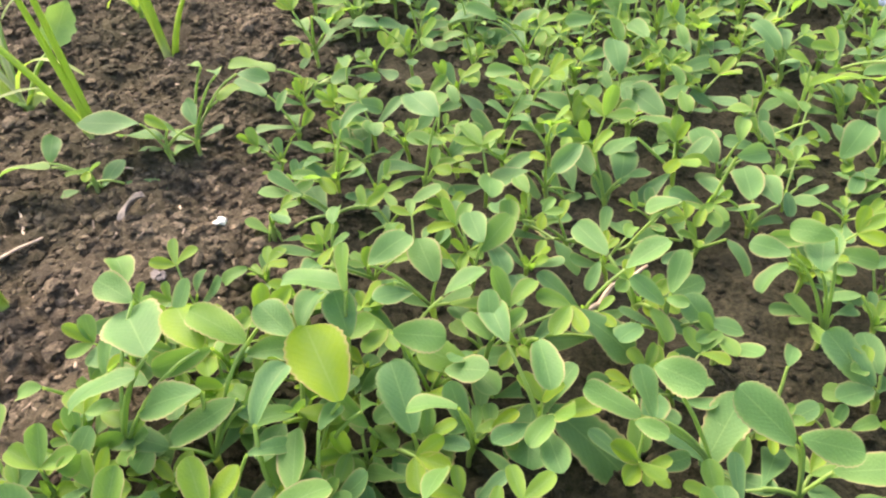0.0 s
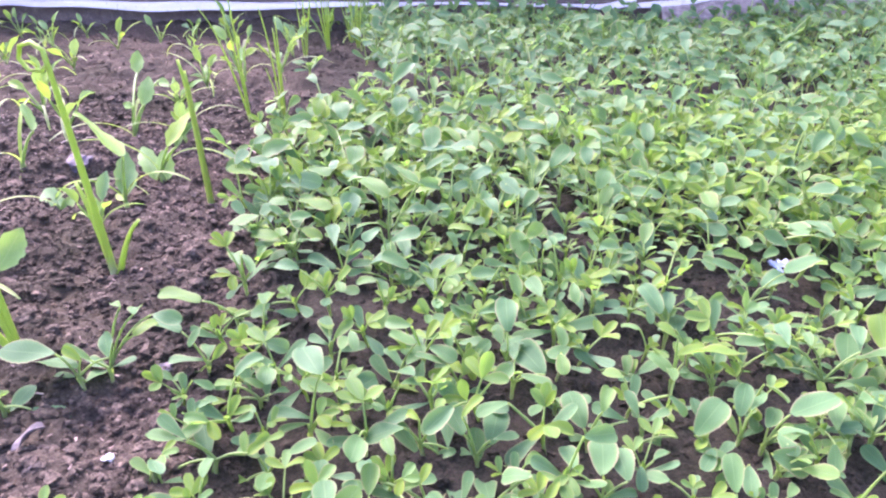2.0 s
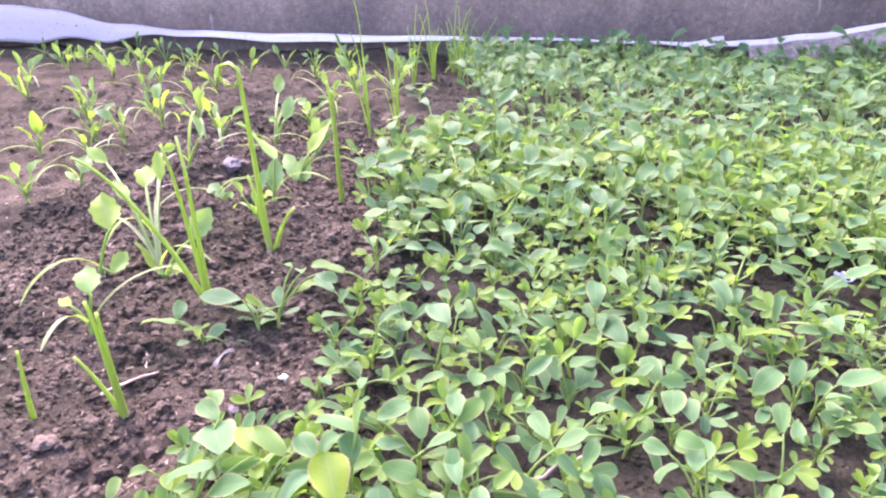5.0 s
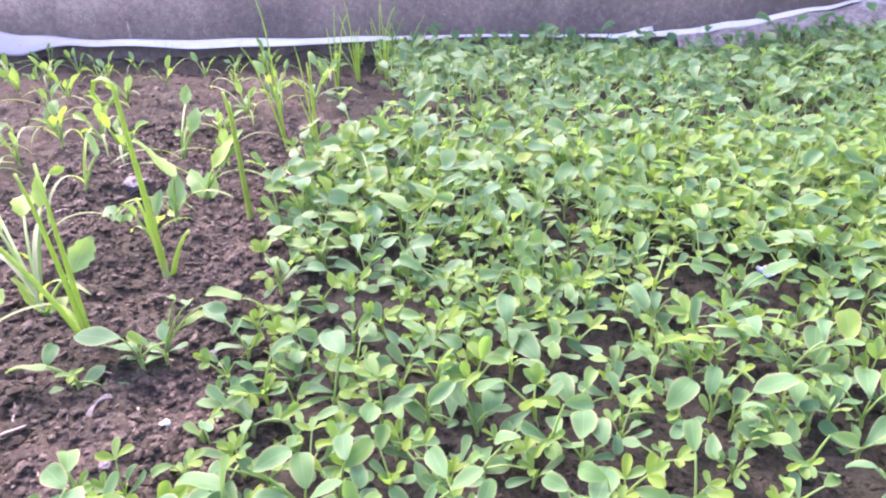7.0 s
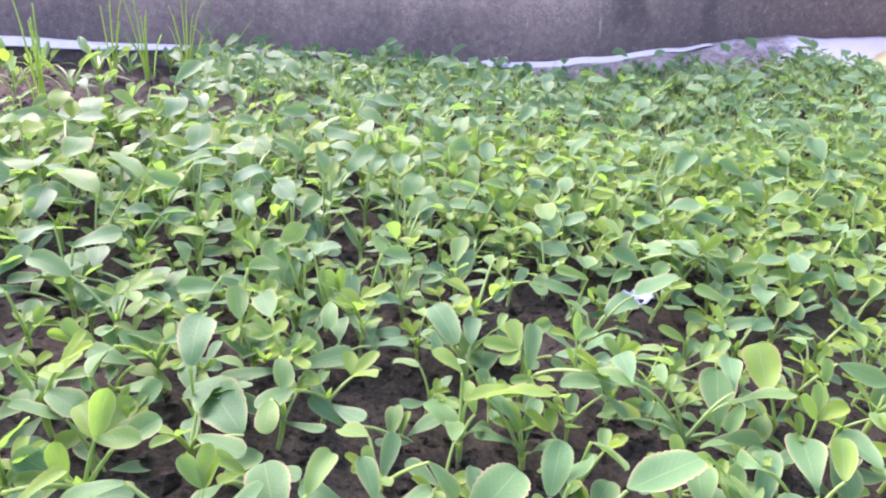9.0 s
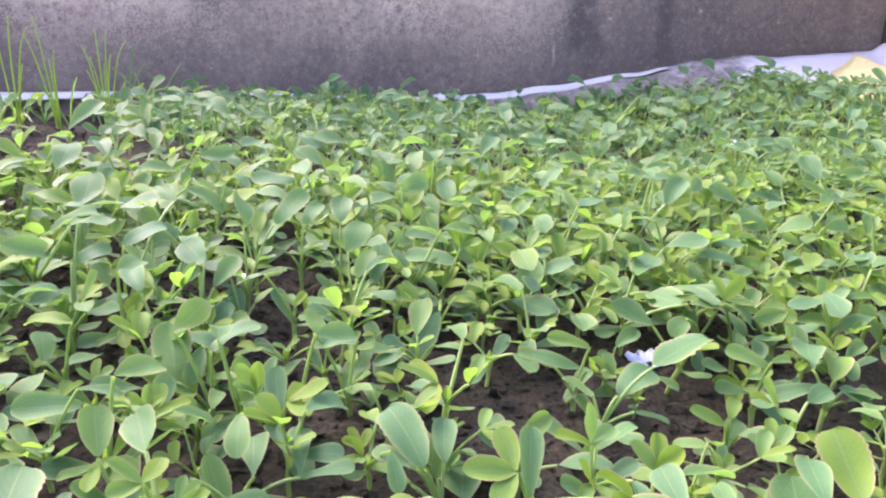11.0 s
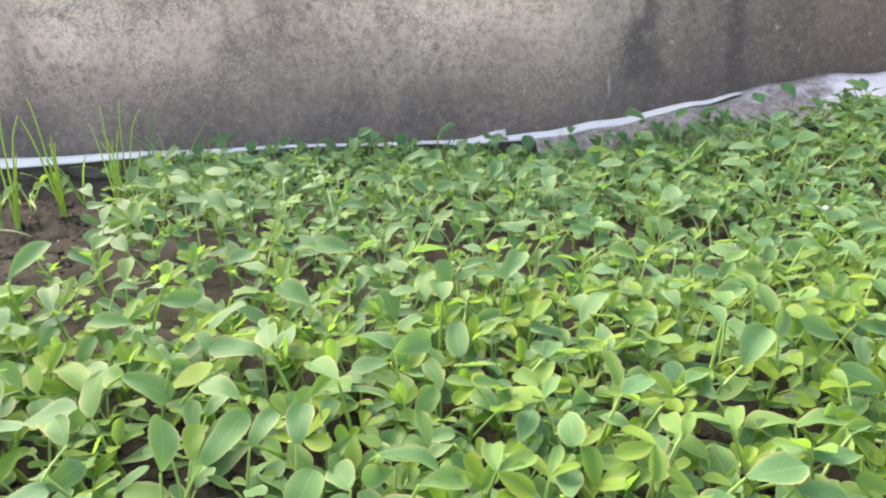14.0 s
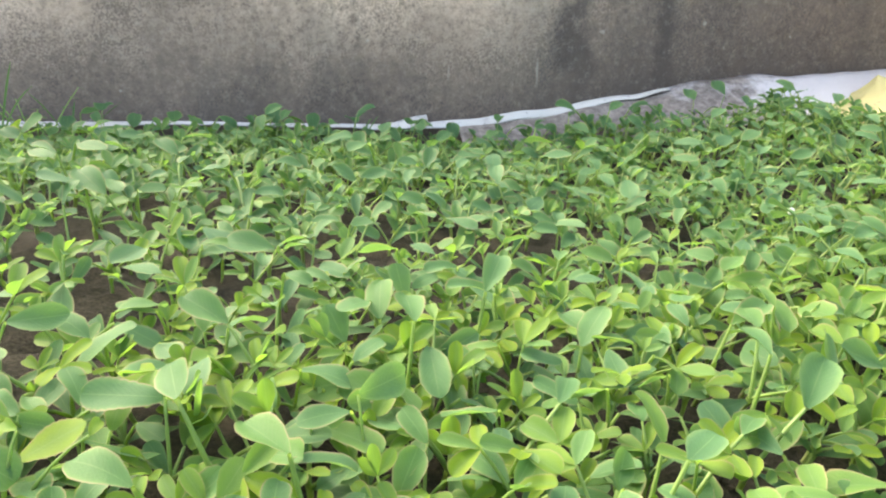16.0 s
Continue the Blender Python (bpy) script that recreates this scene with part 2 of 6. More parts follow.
def sheet_material(name, clean, dirt, amount, rough=0.45):
    """Woven plastic: pale, with soil splashed on it."""
    n = Nodes(name)
    place = n.add("NewGeometry").outputs["Position"]
    colour = n.mix(n.calc("MULTIPLY", n.noise(30.0, 4.0, 0.6, place), 0.4), clean, tuple(0.75 * c for c in clean))
    stain = n.ramp(n.noise(24.0, 6.0, 0.7, place), (0.62 - amount * 0.4, (0, 0, 0)), (0.84 - amount * 0.4, (0.85, 0.85, 0.85)))
    colour = n.mix(stain, colour, dirt)
    # the end beyond the beds is greyer
    xyz = n.add("SeparateXYZ")
    n.link(place, xyz.inputs[0])
    greying = n.calc("ADD", n.calc("ADD", xyz.outputs["X"], 1.0), n.calc("MULTIPLY", n.calc("SUBTRACT", n.noise(18.0, 4.0, 0.6, place), 0.5), 0.2))
    colour = n.mix(n.ramp(greying, (0.26, (0.55, 0.55, 0.55)), (0.40, (0, 0, 0))), colour, (0.24, 0.21, 0.21))
    grit = n.ramp(n.noise(190.0, 3.0, 0.6, place), (0.66 - amount * 0.2, (0, 0, 0)), (0.74 - amount * 0.2, (0.9, 0.9, 0.9)))
    colour = n.mix(grit, colour, tuple(0.35 * c for c in dirt))
    n.link(colour, n.bsdf.inputs["Base Color"])
    n.bsdf.inputs["Roughness"].default_value = rough
    n.bump(n.noise(70.0, 4.0, 0.6, place), 0.35, 0.004)
    return n.mat


def stained_material():
    """White plastic under a splash of grey mud that thins out towards the walls' corner."""
    n = Nodes("soiled_woven_plastic")
    place = n.add("NewGeometry").outputs["Position"]
    xyz = n.add("SeparateXYZ")
    n.link(place, xyz.inputs[0])
    wide, mid = n.noise(13.0, 5.0, 0.65, place), n.noise(60.0, 5.0, 0.7, place)
    reach = n.calc("ADD", xyz.outputs["X"], n.calc("ADD", n.calc("MULTIPLY", n.calc("SUBTRACT", wide, 0.5), 0.45), n.calc("MULTIPLY", n.calc("SUBTRACT", mid, 0.5), 0.25)))
    mud = n.ramp(reach, (0.74, (0.95, 0.95, 0.95)), (0.86, (0.08, 0.08, 0.08)))
    white = n.mix(n.calc("MULTIPLY", mid, 0.5), (0.59, 0.575, 0.53), (0.46, 0.445, 0.40))
    grey = n.ramp(n.noise(90.0, 5.0, 0.7, place), (0.36, (0.080, 0.064, 0.045)), (0.52, (0.180, 0.154, 0.116)), (0.68, (0.290, 0.258, 0.205)))
    n.link(n.mix(mud, white, grey), n.bsdf.inputs["Base Color"])
    n.bsdf.inputs["Roughness"].default_value = 0.6
    n.bump(mid, 0.4, 0.004)
    return n.mat


def plain_material(name, a, b, scale, rough=0.8, relief=0.001):
    n = Nodes(name)
    place = n.add("NewGeometry").outputs["Position"]
    fac = n.noise(scale, 5.0, 0.65, place)
    n.link(n.ramp(fac, (0.35, a), (0.65, b)), n.bsdf.inputs["Base Color"])
    n.bsdf.inputs["Roughness"].default_value = rough
    n.bump(fac, 0.6, relief)
    return n.mat


# colour at tone 1.0 stands for light shining through, as well as youth
M_LEAF = leaf_material("fenugreek_leaf", ((0.0, (0.060, 0.144, 0.066)), (0.35, (0.080, 0.178, 0.058)), (0.65, (0.115, 0.218, 0.036)), (1.0, (0.168, 0.272, 0.010))), (0.165, 0.325, 0.034), thin=0.47)
M_SPINACH = leaf_material("spinach_leaf", ((0.0, (0.11, 0.21, 0.10)), (0.4, (0.15, 0.28, 0.06)), (0.75, (0.24, 0.38, 0.03)), (0.88, (0.27, 0.35, 0.10)), (1.0, (0.34, 0.37, 0.20))), (0.22, 0.36, 0.03), rim=0.0, thin=0.38)
M_STEM = stem_material("fenugreek_stem", (0.36, 0.37, 0.20), (0.19, 0.32, 0.08))
M_ONION = stem_material("onion_leaf", (0.50, 0.53, 0.28), (0.34, 0.49, 0.030))
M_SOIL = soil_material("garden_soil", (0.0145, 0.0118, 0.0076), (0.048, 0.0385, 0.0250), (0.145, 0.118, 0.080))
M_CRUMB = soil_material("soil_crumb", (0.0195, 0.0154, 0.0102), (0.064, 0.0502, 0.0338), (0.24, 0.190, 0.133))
M_WALL = concrete_material()
M_WHITE = sheet_material("white_woven_plastic", (0.55, 0.535, 0.45), (0.30, 0.26, 0.21), 0.1)
M_DIRTY = stained_material()
M_YELLOW = sheet_material("yellow_sacking", (0.40, 0.375, 0.15), (0.34, 0.28, 0.14), 0.15, 0.7)
M_STONE = plain_material("grey_stone", (0.045, 0.039, 0.037), (0.115, 0.100, 0.096), 220.0)
M_BRICK = plain_material("brick_clod", (0.026, 0.0185, 0.0120), (0.070, 0.050, 0.033), 160.0, 0.95, 0.003)
M_STRAW = plain_material("dry_straw", (0.30, 0.21, 0.14), (0.50, 0.40, 0.30), 200.0)
M_CHIP = plain_material("bark_chip", (0.10, 0.073, 0.052), (0.30, 0.228, 0.165), 130.0)
M_DEAD = plain_material("withered_leaf", (0.07, 0.060, 0.050), (0.15, 0.130, 0.112), 150.0)
M_PAPER = sheet_material("printed_wrapper", (0.62, 0.68, 0.74), (0.05, 0.17, 0.52), 0.42, 0.35)
M_HUSK = plain_material("white_husk", (0.55, 0.54, 0.46), (0.78, 0.77, 0.70), 180.0, 0.6)


# ---- mesh tools ----
def mesh_of(name, verts, faces, mats, uv=None, tone=None, which=None, smooth=True):
    """A mesh from arrays; all faces have the same number of corners."""
    verts, faces = np.asarray(verts, np.float32), np.asarray(faces, np.int32)
    me = bpy.data.meshes.new(name)
    k = faces.shape[1]
    me.vertices.add(len(verts))
    me.vertices.foreach_set("co", verts.ravel())
    me.loops.add(faces.size)
    me.loops.foreach_set("vertex_index", faces.ravel())
    me.polygons.add(len(faces))
    me.polygons.foreach_set("loop_start", np.arange(0, faces.size, k, dtype=np.int32))
    if which is not None:
        me.polygons.foreach_set("material_index", np.asarray(which, np.int32))
    me.polygons.foreach_set("use_smooth", np.full(len(faces), smooth))
    if uv is not None:
        layer = me.uv_layers.new(name="UVMap")
        layer.data.foreach_set("uv", np.asarray(uv, np.float32)[faces.ravel()].ravel())
    if tone is not None:
        layer = me.attributes.new("tone", "FLOAT", "POINT")
        layer.data.foreach_set("value", np.asarray(tone, np.float32))
    for m in mats:
        me.materials.append(m)
    me.update(calc_edges=True)
    return me


class Piece:
    """Vertices, faces, leaf coordinates and tone of one piece of a plant, with its material's place."""

    def __init__(self, verts, faces, uv, tone, mat):
        self.verts, self.faces, self.uv, self.tone, self.mat = verts, faces, uv, tone, mat

    def moved(self, m):
        a = np.array(m)
        return Piece(self.verts @ a[:3, :3].T + a[:3, 3], self.faces, self.uv, self.tone, self.mat)


def joined(pieces):
    shift, faces = 0, []
    for p in pieces:
        faces.append(p.faces + shift)
        shift += len(p.verts)
    return (np.concatenate([p.verts for p in pieces]), np.concatenate(faces), np.concatenate([p.uv for p in pieces]),
            np.concatenate([p.tone for p in pieces]), np.concatenate([np.full(len(p.faces), p.mat) for p in pieces]))


def outline(kind, v):
    """Half-width of a leaf along its length, 0 to 1."""
    if kind == "obovate":
        w = v ** 0.62 * (1.0 - v ** 2.7) ** 0.5
        return w / 0.652
    if kind == "spatulate":
        w = v ** 1.05 * (1.0 - v ** 4.2) ** 0.5
        return np.maximum(w / 0.625, 0.14 * (1 - v))
    if kind == "oblong":
        return (np.sin(np.pi * np.clip(v, 0, 1) ** 0.85)) ** 0.55
    if kind == "arrow":
        w = v ** 0.75 * (1.0 - v) ** 0.95 * (1 + 0.10 * np.cos(v * 26))
        return w / 0.29
    if kind == "spade":
        w = v ** 0.60 * (1.0 - v) ** 0.82
        return w / 0.465
    return np.clip(np.minimum(v * 9.0, (1.0 - v) * 5.0), 0, 1) ** 0.5  # strap


def blade(length, width, kind, tone, rng, fold=0.3, curl=0.2, rows=7, wave=0.06, mat=0):
    """A leaf from the origin along +y, its upper side to +z."""
    v = np.linspace(0.02, 0.985, rows) if kind not in ("obovate", "spatulate") else 1 - (1 - np.linspace(0.015, 0.955, rows)) ** 1.75
    u = np.array([-1.0, -0.55, 0.0, 0.55, 1.0])
    half = outline(kind, v) * width / 2
    if kind == "obovate":
        half = half * (1 + (0.034 if rows > 11 else 0.022) * np.cos(np.arange(rows) * np.pi) * (v > 0.35))
    phase = rng.random() * 6.28
    x = u[None, :] * half[:, None]
    rise = fold * np.abs(u)[None, :] ** 1.4 * half[:, None] + wave * width * np.sin(v * 7 + phase)[:, None] * np.abs(u)[None, :] * np.sign(u + 0.01)[None, :]
    angle = curl * v
    centre_y = length * (np.sin(angle) / curl if abs(curl) > 0.01 else v)
    centre_z = -length * ((1 - np.cos(angle)) / curl if abs(curl) > 0.01 else 0 * v)
    y = centre_y[:, None] + rise * np.sin(angle)[:, None]
    z = centre_z[:, None] + rise * np.cos(angle)[:, None]
    verts = np.stack([x, y, z], -1).reshape(-1, 3)
    i = (np.arange(rows - 1)[:, None] * 5 + np.arange(4)[None, :]).ravel()
    faces = np.stack([i, i + 1, i + 6, i + 5], -1)
    uv = np.stack([np.broadcast_to((u + 1) / 2, x.shape), np.broadcast_to(v[:, None], x.shape)], -1).reshape(-1, 2)
    return Piece(verts, faces, uv, np.full(len(verts), tone), mat)


def tube(points, radii, tones, sides=5, mat=1):
    """A round stalk through the points."""
    pts = np.asarray(points, float)
    way = np.gradient(pts, axis=0)
    way /= np.linalg.norm(way, axis=1)[:, None] + 1e-9
    side = np.cross(way, np.array([0.31, 0.17, 0.93]) if abs(way[0, 2]) < 0.9 else np.array([0.95, 0.2, 0.1]))
    side /= np.linalg.norm(side, axis=1)[:, None] + 1e-9
    other = np.cross(way, side)
    a = np.arange(sides) * 2 * np.pi / sides
    ring = np.cos(a)[None, :, None] * side[:, None] + np.sin(a)[None, :, None] * other[:, None]
    verts = (pts[:, None] + ring * np.asarray(radii, float)[:, None, None]).reshape(-1, 3)
    j = np.arange(sides)
    k = (j + 1) % sides
    faces = np.concatenate([np.stack([r * sides + j, r * sides + k, (r + 1) * sides + k, (r + 1) * sides + j], -1) for r in range(len(pts) - 1)])
    tone = np.repeat(np.asarray(tones, float), sides)
    return Piece(verts, faces, np.full((len(verts), 2), 0.3), tone, mat)


def aim(origin, azimuth, elevation, roll=0.0):
    """A pose with +y along azimuth (radians from +x) and elevation, +z upwards, rolled about +y."""
    y = Vector((math.cos(azimuth) * math.cos(elevation), math.sin(azimuth) * math.cos(elevation), math.sin(elevation)))
    x = y.cross(Vector((0, 0, 1)))
    x = x.normalized() if x.length > 1e-4 else Vector((1, 0, 0))
    m = Matrix((x, y, x.cross(y))).transposed().to_4x4()
    return Matrix.Translation(Vector(origin)) @ m @ Matrix.Rotation(roll, 4, "Y")


def bow(a, azimuth, elevation, length, droop, n=4):
    """Points of a stalk that leaves a at an elevation and droops on its way; and its last elevation."""
    pts, p, e = [np.array(a, float)], np.array(a, float), elevation
    for _ in range(n):
        p = p + length / n * np.array([math.cos(azimuth) * math.cos(e), math.sin(azimuth) * math.cos(e), math.sin(e)])
        pts.append(p)
        e -= droop / n
    return pts, e


# ---- plants ----
def fenugreek(rng, size=1.0, stage=2, rows=7, broad=1.0):
    """A seedling: a list of (part name, piece, sub-parts); broad widens and flattens its true leaves."""
    u = rng.uniform
    parts = []
    h = u(0.008, 0.014) * size
    lean_az, lean = u(0, 6.28), u(0, 0.3)
    top = np.array([math.cos(lean_az) * math.sin(lean) * h, math.sin(lean_az) * math.sin(lean) * h, h])
    parts.append(("stem", tube([(0, 0, -0.004), top * 0.45 + (0.0006, 0, 0), top * 0.85, top], np.array([0.0008, 0.0009, 0.0011, 0.0013]) * size, (0.0, 0.25, 0.5, 0.5)), ()))
    a = u(0, 6.28)
    for side in (0, math.pi):
        # seed leaves: long, round-ended, narrowing into the stalk
        az, el = a + side + u(-0.4, 0.4), u(0.05, 0.75)
        length = u(0.0155, 0.0215) * size
        leaf = blade(length, length * u(0.31, 0.40), "spatulate", u(-0.05, 0.3), rng, u(0.12, 0.40), u(-0.3, 0.6), max(6, rows - 1), 0.03).moved(aim(top - (0, 0, 0.0008), az, el, rng.gauss(0, 0.28)))
        parts.append(("cotyledon", leaf, ()))
    turn = a + 1.57 + u(-0.5, 0.5)
    for k in range(1 if stage % 2 else 2):
        # the first true leaf is single, large and round on a long stalk
        az = turn + k * 2.4 + u(-0.4, 0.4)
        stalk, el = bow(top, az, u(0.75, 1.45), u(0.012, 0.026) * size * (1.0, 0.6)[k], u(0.0, 0.7))
        length = u(0.0125, 0.0185) * size * (1.0, 0.8)[k] * broad ** 0.6
        leaf = blade(length, length * u(0.44, 0.62) * broad ** 0.6, "obovate", u(0.10, 0.55) / broad + 0.12 * k, rng, u(0.10, 0.55) / broad ** 2, u(-0.1, 0.9) / broad, rows, 0.06)
        leaf = leaf.moved(aim(stalk[-1], az + u(-0.6, 0.6), u(-0.35, 0.55) + 0.5 * (broad - 1), rng.gauss(0, 0.30)))
        parts.append(("leaf", [leaf, tube(stalk, np.linspace(0.00072, 0.00050, 5) * size, (0.5, 0.6, 0.6, 0.7, 0.7), 5)], ()))
    for k in range(1 if stage < 2 else (2 if stage < 4 else 3)):
        az = turn + 3.1 + k * 1.6 + u(-0.6, 0.6)
        stalk, el = bow(top, az, u(0.8, 1.45), u(0.006, 0.020) * size * (1.0, 0.6, 0.8)[k], u(0.0, 0.6))
        length = u(0.0085, 0.0135) * size * (1.0, 0.8, 0.7)[k]
        subs = []
        face = u(-0.1, 0.8)
        for spread in (0.0, 1.15, -1.15):
            young = blade(length * (1.0 if spread == 0 else 0.9), length * u(0.40, 0.54), "obovate", u(0.50, 0.98), rng, u(0.2, 0.6), u(-0.3, 0.5), max(5, rows - 1), 0.05)
            subs.append(("leaflet", young.moved(aim(stalk[-1], az + spread + u(-0.2, 0.2), face + u(-0.3, 0.3), u(-0.3, 0.3)))))
        parts.append(("trifoliate_leaf", tube(stalk, np.linspace(0.00060, 0.00042, 5) * size, (0.5, 0.6, 0.6, 0.7, 0.7), 5), subs))
    if stage >= 2:
        bud = blade(u(0.005, 0.008) * size, 0.0028 * size, "oblong", 0.85, rng, 0.9, -0.3, 5).moved(aim(top, u(0, 6.28), 1.3))
        parts.append(("bud", bud, ()))
    return parts


def held_seedling(rng, drop, leaves):
    """A seedling whose leaves are given: kind (c seed leaf, l true leaf, y young leaflet), base (mm from the plant's
    foot), azimuth, elevation, length and width (mm), tone (higher for young leaves and for backlit ones), roll."""
    u = rng.uniform
    low = min(l[3] for l in leaves) / 1000 + drop
    top = np.array([u(-0.0015, 0.0015), u(-0.0015, 0.0015), max(0.006, min(u(0.008, 0.013), low * 0.8))])
    parts = [("stem", tube([(0, 0, -0.004), top * 0.5, top * 0.85, top], (0.0009, 0.0010, 0.0012, 0.0014), (0.0, 0.25, 0.5, 0.5), 6), ())]
    turn = u(0, 6.28)
    if not any(l[0] == "c" for l in leaves):
        for side in (0, math.pi):
            length = u(0.014, 0.018)
            leaf = blade(length, length * u(0.38, 0.45), "spatulate", u(0.0, 0.3), rng, 0.2, u(-0.3, 0.4), 9, 0.02).moved(aim(top, turn + side + u(-0.4, 0.4), u(0.1, 0.7), u(-0.4, 0.4)))
            parts.append(("cotyledon", leaf, ()))
    for kind, x, y, z, az, el, length, width, tone, roll in leaves:
        end = np.array((x, y, z)) / 1000 + (0, 0, drop)
        far = np.linalg.norm(end - top)
        knee = 0.5 * (top + end) + (0, 0, 0.25 * far)
        ts = np.linspace(0, 1, 6)[:, None]
        stalk = (1 - ts) ** 2 * top + 2 * ts * (1 - ts) * knee + ts ** 2 * end
        shape, fold = {"c": ("spatulate", u(0.08, 0.25)), "l": ("obovate", u(0.04, 0.24)), "y": ("obovate", u(0.2, 0.5))}[kind]
        leaf = blade(length / 1000, width / 1000, shape, tone, rng, fold, u(-0.15, 0.7), 23, 0.07).moved(aim(end, radians(az), radians(el), radians(roll)))
        pieces = [leaf] if far < 0.002 else [leaf, tube(stalk, np.linspace(0.00066, 0.00046, 6), (0.5, 0.55, 0.6, 0.6, 0.7, 0.7), 5)]
        parts.append(({"c": "cotyledon", "l": "leaf", "y": "young_leaf"}[kind], pieces, ()))
    for k in range(max(0, 5 - len(leaves))):
        az = turn + 0.9 + 2.1 * k + u(-0.4, 0.4)
        stalk, _ = bow(top, az, u(0.7, 1.3), u(0.007, 0.014), u(0.1, 0.5))
        length = u(0.011, 0.016)
        leaf = blade(length, length * u(0.46, 0.62), "obovate", u(0.15, 0.6), rng, u(0.08, 0.35), u(-0.1, 0.5), 11, 0.05).moved(aim(stalk[-1], az + u(-0.4, 0.4), u(-0.2, 0.7), u(-0.4, 0.4)))
        parts.append(("leaf", [leaf, tube(stalk, np.linspace(0.00066, 0.00048, 5), (0.5, 0.6, 0.6, 0.7, 0.7), 5)], ()))
    if not any(l[0] == "y" for l in leaves):
        az = turn + 1.57
        stalk, _ = bow(top, az, u(0.9, 1.4), u(0.006, 0.012), 0.3)
        subs = []
        for spread in (0.0, 1.2, -1.2):
            length = u(0.0075, 0.0115)
            young = blade(length, length * u(0.44, 0.56), "obovate", u(0.5, 0.85), rng, u(0.3, 0.6), u(-0.2, 0.4), 9)
            subs.append(("leaflet", young.moved(aim(stalk[-1], az + spread, u(0.1, 0.7), u(-0.3, 0.3)))))
        parts.append(("trifoliate_leaf", tube(stalk, np.linspace(0.00066, 0.00046, 5), (0.5, 0.6, 0.6, 0.7, 0.7), 5), subs))
    return parts


def spinach(rng, size=1.0):
    """Arrow-shaped, upright leaves and two long pale seed leaves that arch over."""
    u = rng.uniform
    parts, a = [], u(0, 6.28)
    crown = np.array([0.0, 0.0, u(0.003, 0.007)])
    parts.append(("stem", tube([(0, 0, -0.004), crown * 0.5, crown], np.array([0.0014, 0.0014, 0.0012]) * size, (0.1, 0.4, 0.5)), ()))
    for side in (0, math.pi):
        az = a + side + u(-0.7, 0.7)
        length = u(0.036, 0.058) * size
        strap = blade(length, 0.0019 * size, "strap", u(0.8, 1.15), rng, 0.4, u(1.0, 2.7), 14, 0.05).moved(aim(crown, az, u(0.75, 1.3), u(-0.3, 0.3)))
        parts.append(("cotyledon", strap, ()))
    for k in range(rng.choice([3, 4, 4, 5])):
        az = a + 1.57 + k * 2.3 + u(-0.5, 0.5)
        reach = (1.0, 0.9, 0.75, 0.5, 0.4)[k]
        stalk, el = bow(crown, az, u(0.9, 1.45), u(0.012, 0.026) * size * reach, u(-0.1, 0.3))
        length = u(0.014, 0.021) * size * (0.55 + 0.45 * reach)
        leaf = blade(length, length * u(0.34, 0.46), "arrow", u(0.05, 0.75), rng, u(0.25, 0.7), u(-0.2, 0.9), 11, 0.10).moved(aim(stalk[-1], az + u(-0.4, 0.4), el + u(-0.4, 0.2), u(-1.0, 1.0)))
        parts.append(("leaf", [leaf, tube(stalk, np.linspace(0.0010, 0.0007, 5) * size, (0.5,) * 5, 5)], ()))
    return parts


def onion(rng, leaves, slim=1.0):
    """leaves: height, lean azimuth, lean, and how far the tip hooks over (radians)."""
    parts = []
    for k, (height, az, lean, hook) in enumerate(leaves):
        n = 26
        p, e = np.array([0.0012 * math.cos(az), 0.0012 * math.sin(az), -0.004]), math.pi / 2 - lean * 0.4
        pts = [p]
        for i in range(n):
            s = (i + 1) / n
            e -= lean * 0.6 / n + (hook / 0.22 / n if s > 0.78 else 0.0)
            p = p + (height + 0.004) / n * np.array([math.cos(az) * math.cos(e), math.sin(az) * math.cos(e), math.sin(e)])
            pts.append(p)
        r = slim * 0.0020 * np.linspace(1.0, 0.34, n + 1) ** 0.8 * min(1.0, height / 0.06) ** 0.4
        t = np.concatenate([[0.0, 0.1, 0.35], np.full(n - 4, 0.55), [0.4, 0.2]])
        parts.append(("leaf", tube(pts, r, t, 7), ()))
    return parts


def weed_grass(rng, height, n):
    parts = []
    for k in range(n):
        az = rng.uniform(0, 6.28)
        length = height * rng.uniform(0.7, 1.05)
        strap = blade(length, 0.0022, "strap", rng.uniform(0.2, 0.6), rng, 0.8, rng.uniform(0.2, 1.3), 10, 0.0).moved(aim((0, 0, -0.003), az, rng.uniform(1.1, 1.45)))
        parts.append(("grass_blade", strap, ()))
    return parts


def pieces_of(parts):
    flat = []
    for _, piece, subs in parts:
        flat += piece if isinstance(piece, list) else [piece]
        flat += [s for _, s in subs]
    return flat


def part(name, pieces, mats, parent):
    """Links the pieces as one mesh object under a thing or a part."""
    pieces = pieces if isinstance(pieces, list) else [pieces]
    v, f, uv, tone, which = joined(pieces)
    ob = new(name, mesh_of(name, v, f, mats, uv, tone, which))
    ob.parent = parent
    return ob


def plant_thing(name, parts, mats, m, label, category, group=""):
    """An Empty at the plant's base with its parts."""
    base = tagged(new(name), label, category, group)
    base.empty_display_size = 0.01
    for pname, piece, subs in parts:
        ob = part(pname, piece, mats, base)
        for sname, sub in subs:
            part(sname, sub, mats, ob)
    base.matrix_basis = m
    return base


# ---- ground ----
def smooth(a, b, x):
    t = min(1.0, max(0.0, (x - a) / (b - a)))
    return t * t * (3 - 2 * t)


